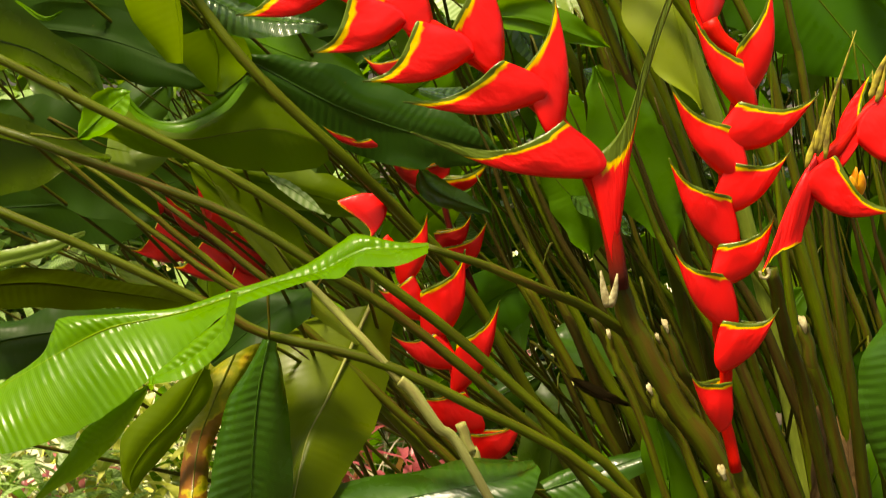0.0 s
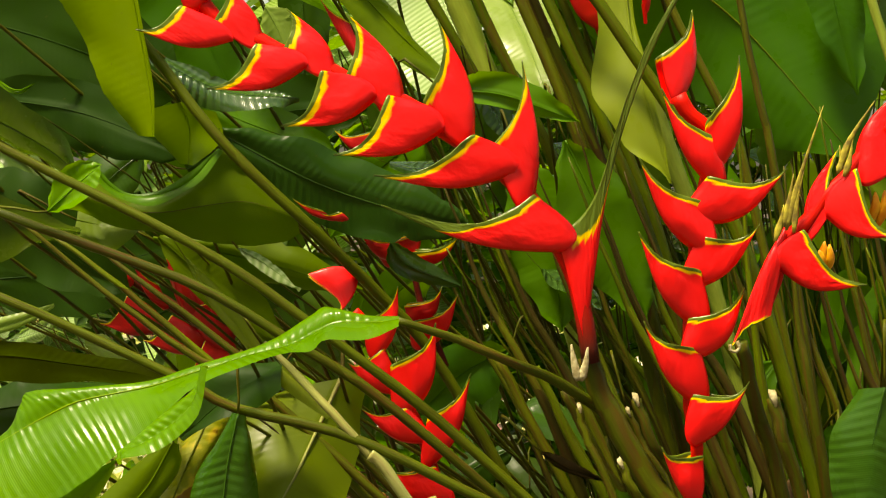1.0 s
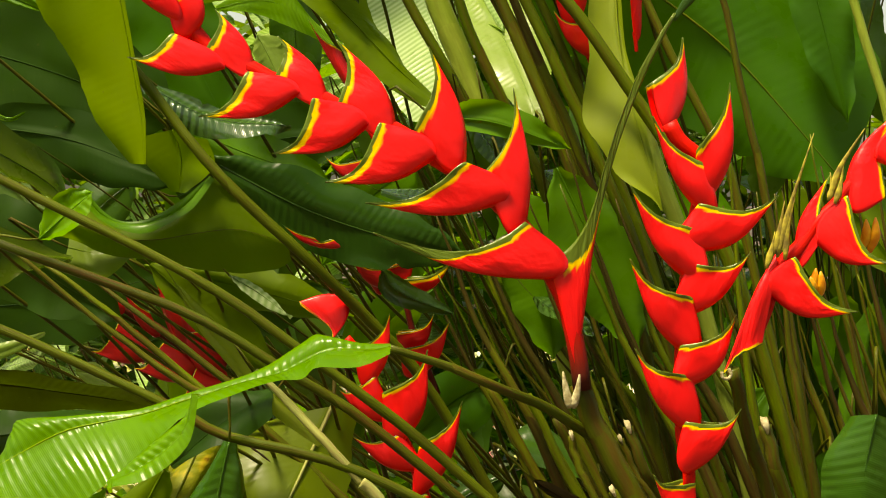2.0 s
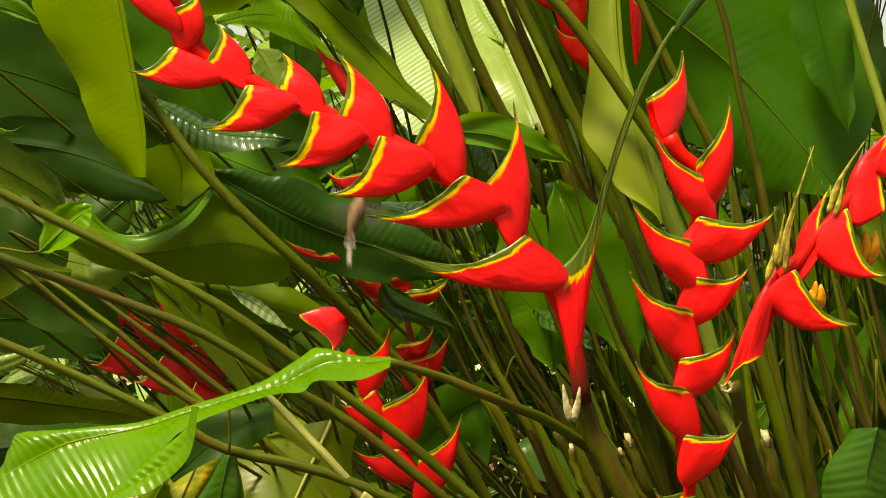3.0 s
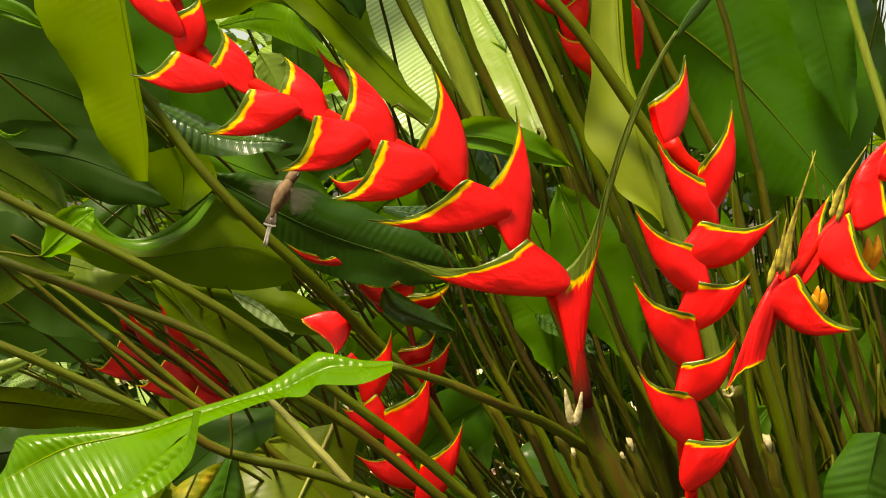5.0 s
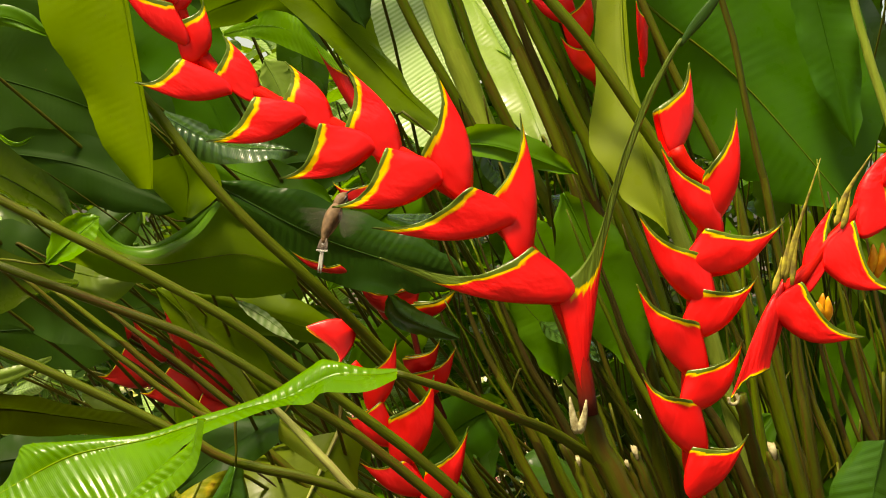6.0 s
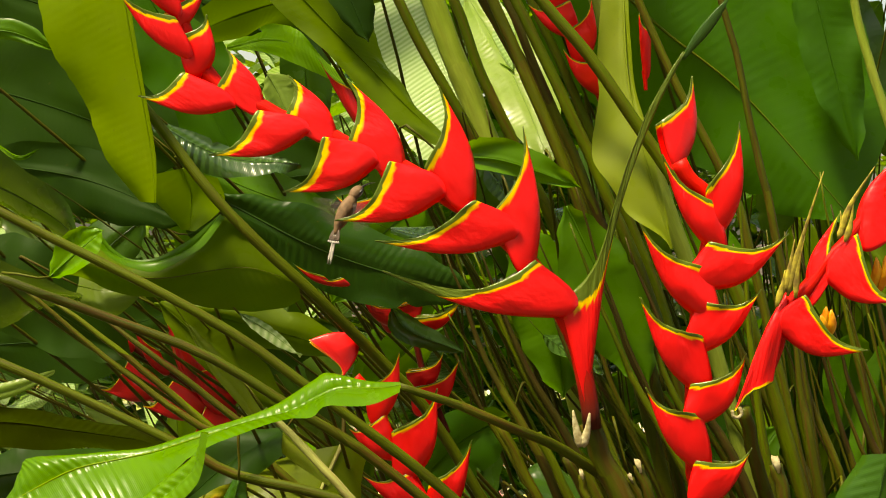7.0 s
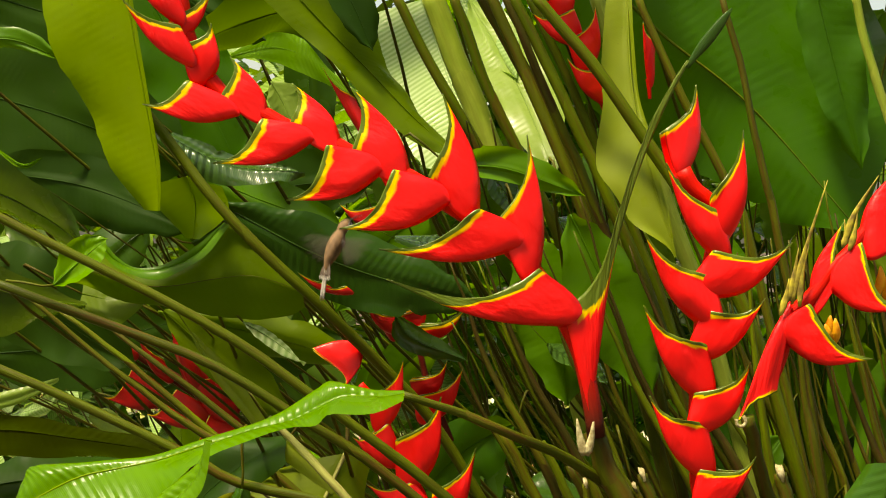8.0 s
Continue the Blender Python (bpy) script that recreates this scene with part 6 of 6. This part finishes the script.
def flower_f():
    """The spike high up between the stalks, and stray red tips behind the leaves."""
    n = BRACT_SHADE
    f = heliconia((0.259, 2.600, 1.441), "red heliconia spike seen between tall stalks")
    flower_stem(f, [(0.286, 2.600, 1.423), (0.259, 2.600, 1.476), (0.242, 2.600, 1.521), (0.224, 2.600, 1.565), (0.206, 2.600, 1.601), (0.189, 2.600, 1.645), (0.176, 2.600, 1.698)], 0.01, 0.007)
    bract(f, (0.249, 2.590, 1.479), (0.194, 2.570, 1.550), (0.261, 2.590, 1.534), wide=0.2, belly=0.12)
    bract(f, (0.229, 2.590, 1.527), (0.238, 2.570, 1.630), (0.198, 2.590, 1.578), wide=0.2, belly=0.14)
    bract(f, (0.210, 2.590, 1.569), (0.140, 2.570, 1.620), (0.203, 2.590, 1.628), wide=0.2, belly=0.13)
    bract(f, (0.196, 2.590, 1.605), (0.198, 2.570, 1.693), (0.164, 2.590, 1.644), wide=0.2, belly=0.12)
    g = heliconia((0.330, 2.600, 1.467), "narrow red heliconia bract behind a pale leaf")
    flower_stem(g, [(0.326, 2.600, 1.489), (0.325, 2.600, 1.503), (0.323, 2.600, 1.520)], 0.003, 0.004)
    bract(g, (0.325, 2.600, 1.504), (0.313, 2.580, 1.607), (0.330, 2.600, 1.577), wide=0.12, belly=0.03)
    h = heliconia((-0.122, 2.500, 1.411), "thin red heliconia spike behind a bright one")
    flower_stem(h, [(-0.054, 2.500, 1.300), (-0.071, 2.500, 1.334), (-0.088, 2.500, 1.364), (-0.109, 2.500, 1.401)], 0.006, 0.004)
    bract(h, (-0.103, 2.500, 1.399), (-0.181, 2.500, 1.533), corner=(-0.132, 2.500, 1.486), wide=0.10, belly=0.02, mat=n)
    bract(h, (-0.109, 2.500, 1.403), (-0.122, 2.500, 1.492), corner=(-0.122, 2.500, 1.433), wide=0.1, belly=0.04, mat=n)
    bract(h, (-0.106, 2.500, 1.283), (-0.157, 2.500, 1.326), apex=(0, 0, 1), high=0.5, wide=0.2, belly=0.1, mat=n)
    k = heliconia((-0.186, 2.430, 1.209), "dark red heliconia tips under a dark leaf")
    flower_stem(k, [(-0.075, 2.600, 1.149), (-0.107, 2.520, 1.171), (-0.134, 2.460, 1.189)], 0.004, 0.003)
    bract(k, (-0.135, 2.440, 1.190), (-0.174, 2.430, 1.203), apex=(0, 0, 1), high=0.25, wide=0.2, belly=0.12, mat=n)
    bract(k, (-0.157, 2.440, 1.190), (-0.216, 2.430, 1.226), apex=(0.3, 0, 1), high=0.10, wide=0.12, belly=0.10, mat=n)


flower_a()
flower_b()
flower_c()
flower_d()
flower_e()
flower_f()
# ---- hummingbird ----
FEATHER = plain_material("feather_brown", (0.10, 0.060, 0.026), (0.20, 0.118, 0.054), 120, 0.75)
BELLY = plain_material("feather_buff", (0.23, 0.132, 0.062), (0.35, 0.21, 0.108), 120, 0.8)
WING = plain_material("feather_wing", (0.06, 0.05, 0.045), (0.13, 0.10, 0.08), 150, 0.6)
WING.node_tree.nodes["Principled BSDF"].inputs["Alpha"].default_value = 0.14
DARK_FEATHER = plain_material("feather_dark", (0.05, 0.035, 0.025), (0.11, 0.08, 0.055), 150, 0.7)
WHITE = plain_material("feather_white", (0.24, 0.23, 0.20), (0.40, 0.38, 0.33), 100, 0.8)
BILL = plain_material("bill", (0.015, 0.013, 0.012), (0.04, 0.03, 0.025), 100, 0.4)


def feather(length, width, root, way, side, bm, cup=0.0):
    rows = []
    for i in range(7):
        s = i / 6
        c = root + way * length * s
        w = width * (0.45 + 0.55 * math.sin(math.pi * min(1, s * 0.8 + 0.12))) * (1 if s < 0.95 else 0.4)
        rows.append([bm.verts.new(c + side * w * k + way.cross(side) * (0.0008 - cup * abs(k))) for k in (-1, 0, 1)]
                    + [bm.verts.new(c + side * w * k - way.cross(side) * 0.0008) for k in (1, 0, -1)])
    for i in range(6):
        for k in range(6):
            j = (k + 1) % 6
            bm.faces.new((rows[i][k], rows[i][j], rows[i + 1][j], rows[i + 1][k]))
    bm.faces.new(rows[0][::-1])
    bm.faces.new(rows[-1])


def hummingbird():
    """Its head points up local z, its breast to local x; the origin lies in the middle of its back."""
    bird = tagged(new("hummingbird"), "small brown hummingbird hovering before the red bracts", "bird")
    bird.empty_display_size = 0.03
    body = tube_mesh(spline([(0.015, 0, 0.025), (0.008, 0, 0.013), (0.0, 0, 0.0), (-0.007, 0, -0.016), (-0.010, 0, -0.032)], 16),
                     [0.0060, 0.0074, 0.0088, 0.0099, 0.0107, 0.0112, 0.0113, 0.0110, 0.0104, 0.0096, 0.0086, 0.0075, 0.0064, 0.0053, 0.0042, 0.0026], 14, flat=0.92)
    part("body", body, FEATHER, bird, "brown feathered back")
    part("breast", tube_mesh(spline([(0.0185, 0, 0.022), (0.0125, 0, 0.009), (0.005, 0, -0.004), (-0.004, 0, -0.022)], 12),
                             [0.003, 0.005, 0.0066, 0.0078, 0.0085, 0.0088, 0.0087, 0.0082, 0.0073, 0.0061, 0.0046, 0.002], 12), BELLY, bird, "buff breast")
    head = part("head", tube_mesh(spline([(0.012, 0, 0.020), (0.017, 0, 0.029), (0.023, 0, 0.036), (0.030, 0, 0.040)], 10),
                                  [0.0056, 0.0070, 0.0078, 0.0081, 0.0079, 0.0073, 0.0062, 0.0048, 0.0032, 0.0014], 12), FEATHER, bird)
    part("bill", tube_mesh(spline([(0.028, 0, 0.039), (0.042, 0, 0.046), (0.056, 0, 0.049)], 8), [0.0016, 0.0015, 0.0013, 0.0011, 0.001, 0.0008, 0.0006, 0.0003], 6), BILL, bird, "long dark curved bill")
    for s in (-1, 1):
        part("eye", tube_mesh([Vector((0.0235, s * 0.0060, 0.0365)), Vector((0.0238, s * 0.0074, 0.0367)), Vector((0.0239, s * 0.0082, 0.0368))], [0.0019, 0.0017, 0.0005], 8), BILL, bird)
        part("eye_stripe", tube_mesh(spline([(0.028, s * 0.0036, 0.0385), (0.0225, s * 0.0068, 0.0345), (0.0165, s * 0.0066, 0.0280)], 8), [0.0006, 0.0014, 0.0019, 0.0021, 0.0021, 0.0018, 0.0013, 0.0005], 6), BILL, head, "dark stripe through the eye")
        part("cheek_stripe", tube_mesh(spline([(0.0285, s * 0.0032, 0.0360), (0.0245, s * 0.0064, 0.0315), (0.0190, s * 0.0064, 0.0245)], 8), [0.0005, 0.0010, 0.0013, 0.0014, 0.0014, 0.0012, 0.0009, 0.0004], 6), WHITE, head, "pale stripe under the eye")
    flat = Vector((0.0, 1, 0.0))
    for k in range(-2, 3):
        root = Vector((-0.0095, k * 0.0013, -0.024))
        way = Vector((-0.16, 0.16 * k, -1)).normalized()
        bm = bmesh.new()
        feather(0.018, 0.0034, root, way, flat, bm)
        covert = part("tail_covert", bm, DARK_FEATHER, bird)
        bm = bmesh.new()
        feather(0.0035, 0.0026, root + way * 0.0172, way, flat, bm)
        part("white_tip", bm, WHITE, covert, "white feather tip")
    for k in (-0.6, 0.6):
        bm = bmesh.new()
        feather(0.046, 0.0019, Vector((-0.0105, k * 0.0008, -0.028)), Vector((-0.10, 0.075 * k, -1)).normalized(), flat, bm)
        part("tail_feather", bm, WHITE, bird, "long whitish tail feather")
    wings = []
    for s in (-1, 1):
        wing = None
        for k in range(6):
            bm = bmesh.new()
            way = Vector((0, s * math.cos(0.22 * k), -math.sin(0.22 * k) * 0.9)).normalized()
            feather(0.058 - 0.005 * k, 0.0050, Vector((0.0002 * k, 0, -0.001 * k)), way, Vector((0, s * way.z, -s * way.y)).normalized(), bm)
            bmesh.ops.recalc_face_normals(bm, faces=bm.faces)
            quill = part("feather" if wing else "wing", bm, WING, wing or bird, "" if wing else "beating dark brown wing")
            wing = wing or quill
        wings.append((s, wing))
    return bird, wings


BIRD, WINGS = hummingbird()


def motions():
    # seconds, x, z, lean to the right, turn
    rows = [
        (0.0, -0.620, 1.720, 20, 50),
        (1.8, -0.620, 1.720, 20, 50),
        (2.2, -0.500, 1.640, 30, 50),
        (2.5, -0.300, 1.500, 20, 50),
        (2.8, -0.144, 1.296, -10, 50),
        (2.9, -0.130, 1.301, 1, 50),
        (3.0, -0.104, 1.252, -1, 50),
        (3.1, -0.074, 1.192, 1, 50),
        (3.2, -0.046, 1.180, 2, 50),
        (3.3, -0.047, 1.182, 3, 50),
        (3.4, -0.086, 1.223, 6, 50),
        (3.5, -0.086, 1.215, -8, 50),
        (3.6, -0.091, 1.236, -3, 50),
        (3.7, -0.126, 1.222, 21, 50),
        (3.8, -0.114, 1.204, 4, 50),
        (3.9, -0.122, 1.220, 36, 50),
        (4.0, -0.101, 1.208, 5, 50),
        (4.1, -0.098, 1.211, 3, 50),
        (4.2, -0.100, 1.213, 5, 50),
        (4.3, -0.098, 1.213, 3, 50),
        (4.4, -0.127, 1.222, 9, 75),
        (4.5, -0.148, 1.230, -2, 95),
        (4.6, -0.158, 1.218, 4, 70),
        (4.7, -0.202, 1.266, 24, 65),
        (5.0, -0.212, 1.285, 22, 58),
        (5.4, -0.182, 1.275, 16, 52),
        (5.8, -0.150, 1.258, 9, 50),
        (5.9, -0.152, 1.257, 10, 50),
        (6.0, -0.149, 1.261, 8, 50),
        (6.1, -0.145, 1.262, 4, 50),
        (6.2, -0.147, 1.265, 9, 50),
        (6.3, -0.147, 1.264, 5, 50),
        (6.5, -0.141, 1.268, 3, 50),
        (6.6, -0.140, 1.273, 2, 50),
        (6.7, -0.142, 1.286, 29, 50),
        (6.8, -0.140, 1.289, 26, 50),
        (7.0, -0.134, 1.291, 17, 50),
        (7.2, -0.141, 1.291, 20, 50),
        (7.5, -0.147, 1.292, 26, 50),
        (7.8, -0.146, 1.292, 23, 50),
        (7.9, -0.150, 1.284, 20, 50),
        (8.0, -0.155, 1.253, 9, 50),
    ]
    walk(BIRD, [(t, pose(x, 2.33, z + 0.008, 0, 0.5 * lean, 0) @ pose(0, 0, 0, 0, 0, turn)) for t, x, z, lean, turn in rows])
    for s, wing in WINGS:
        beat = [(k / 30, pose(0.006, s * 0.008, 0.012, 0, 0, s * 50 * math.sin(k * 2.0944))) for k in range(241)]
        walk(wing, beat)


motions()
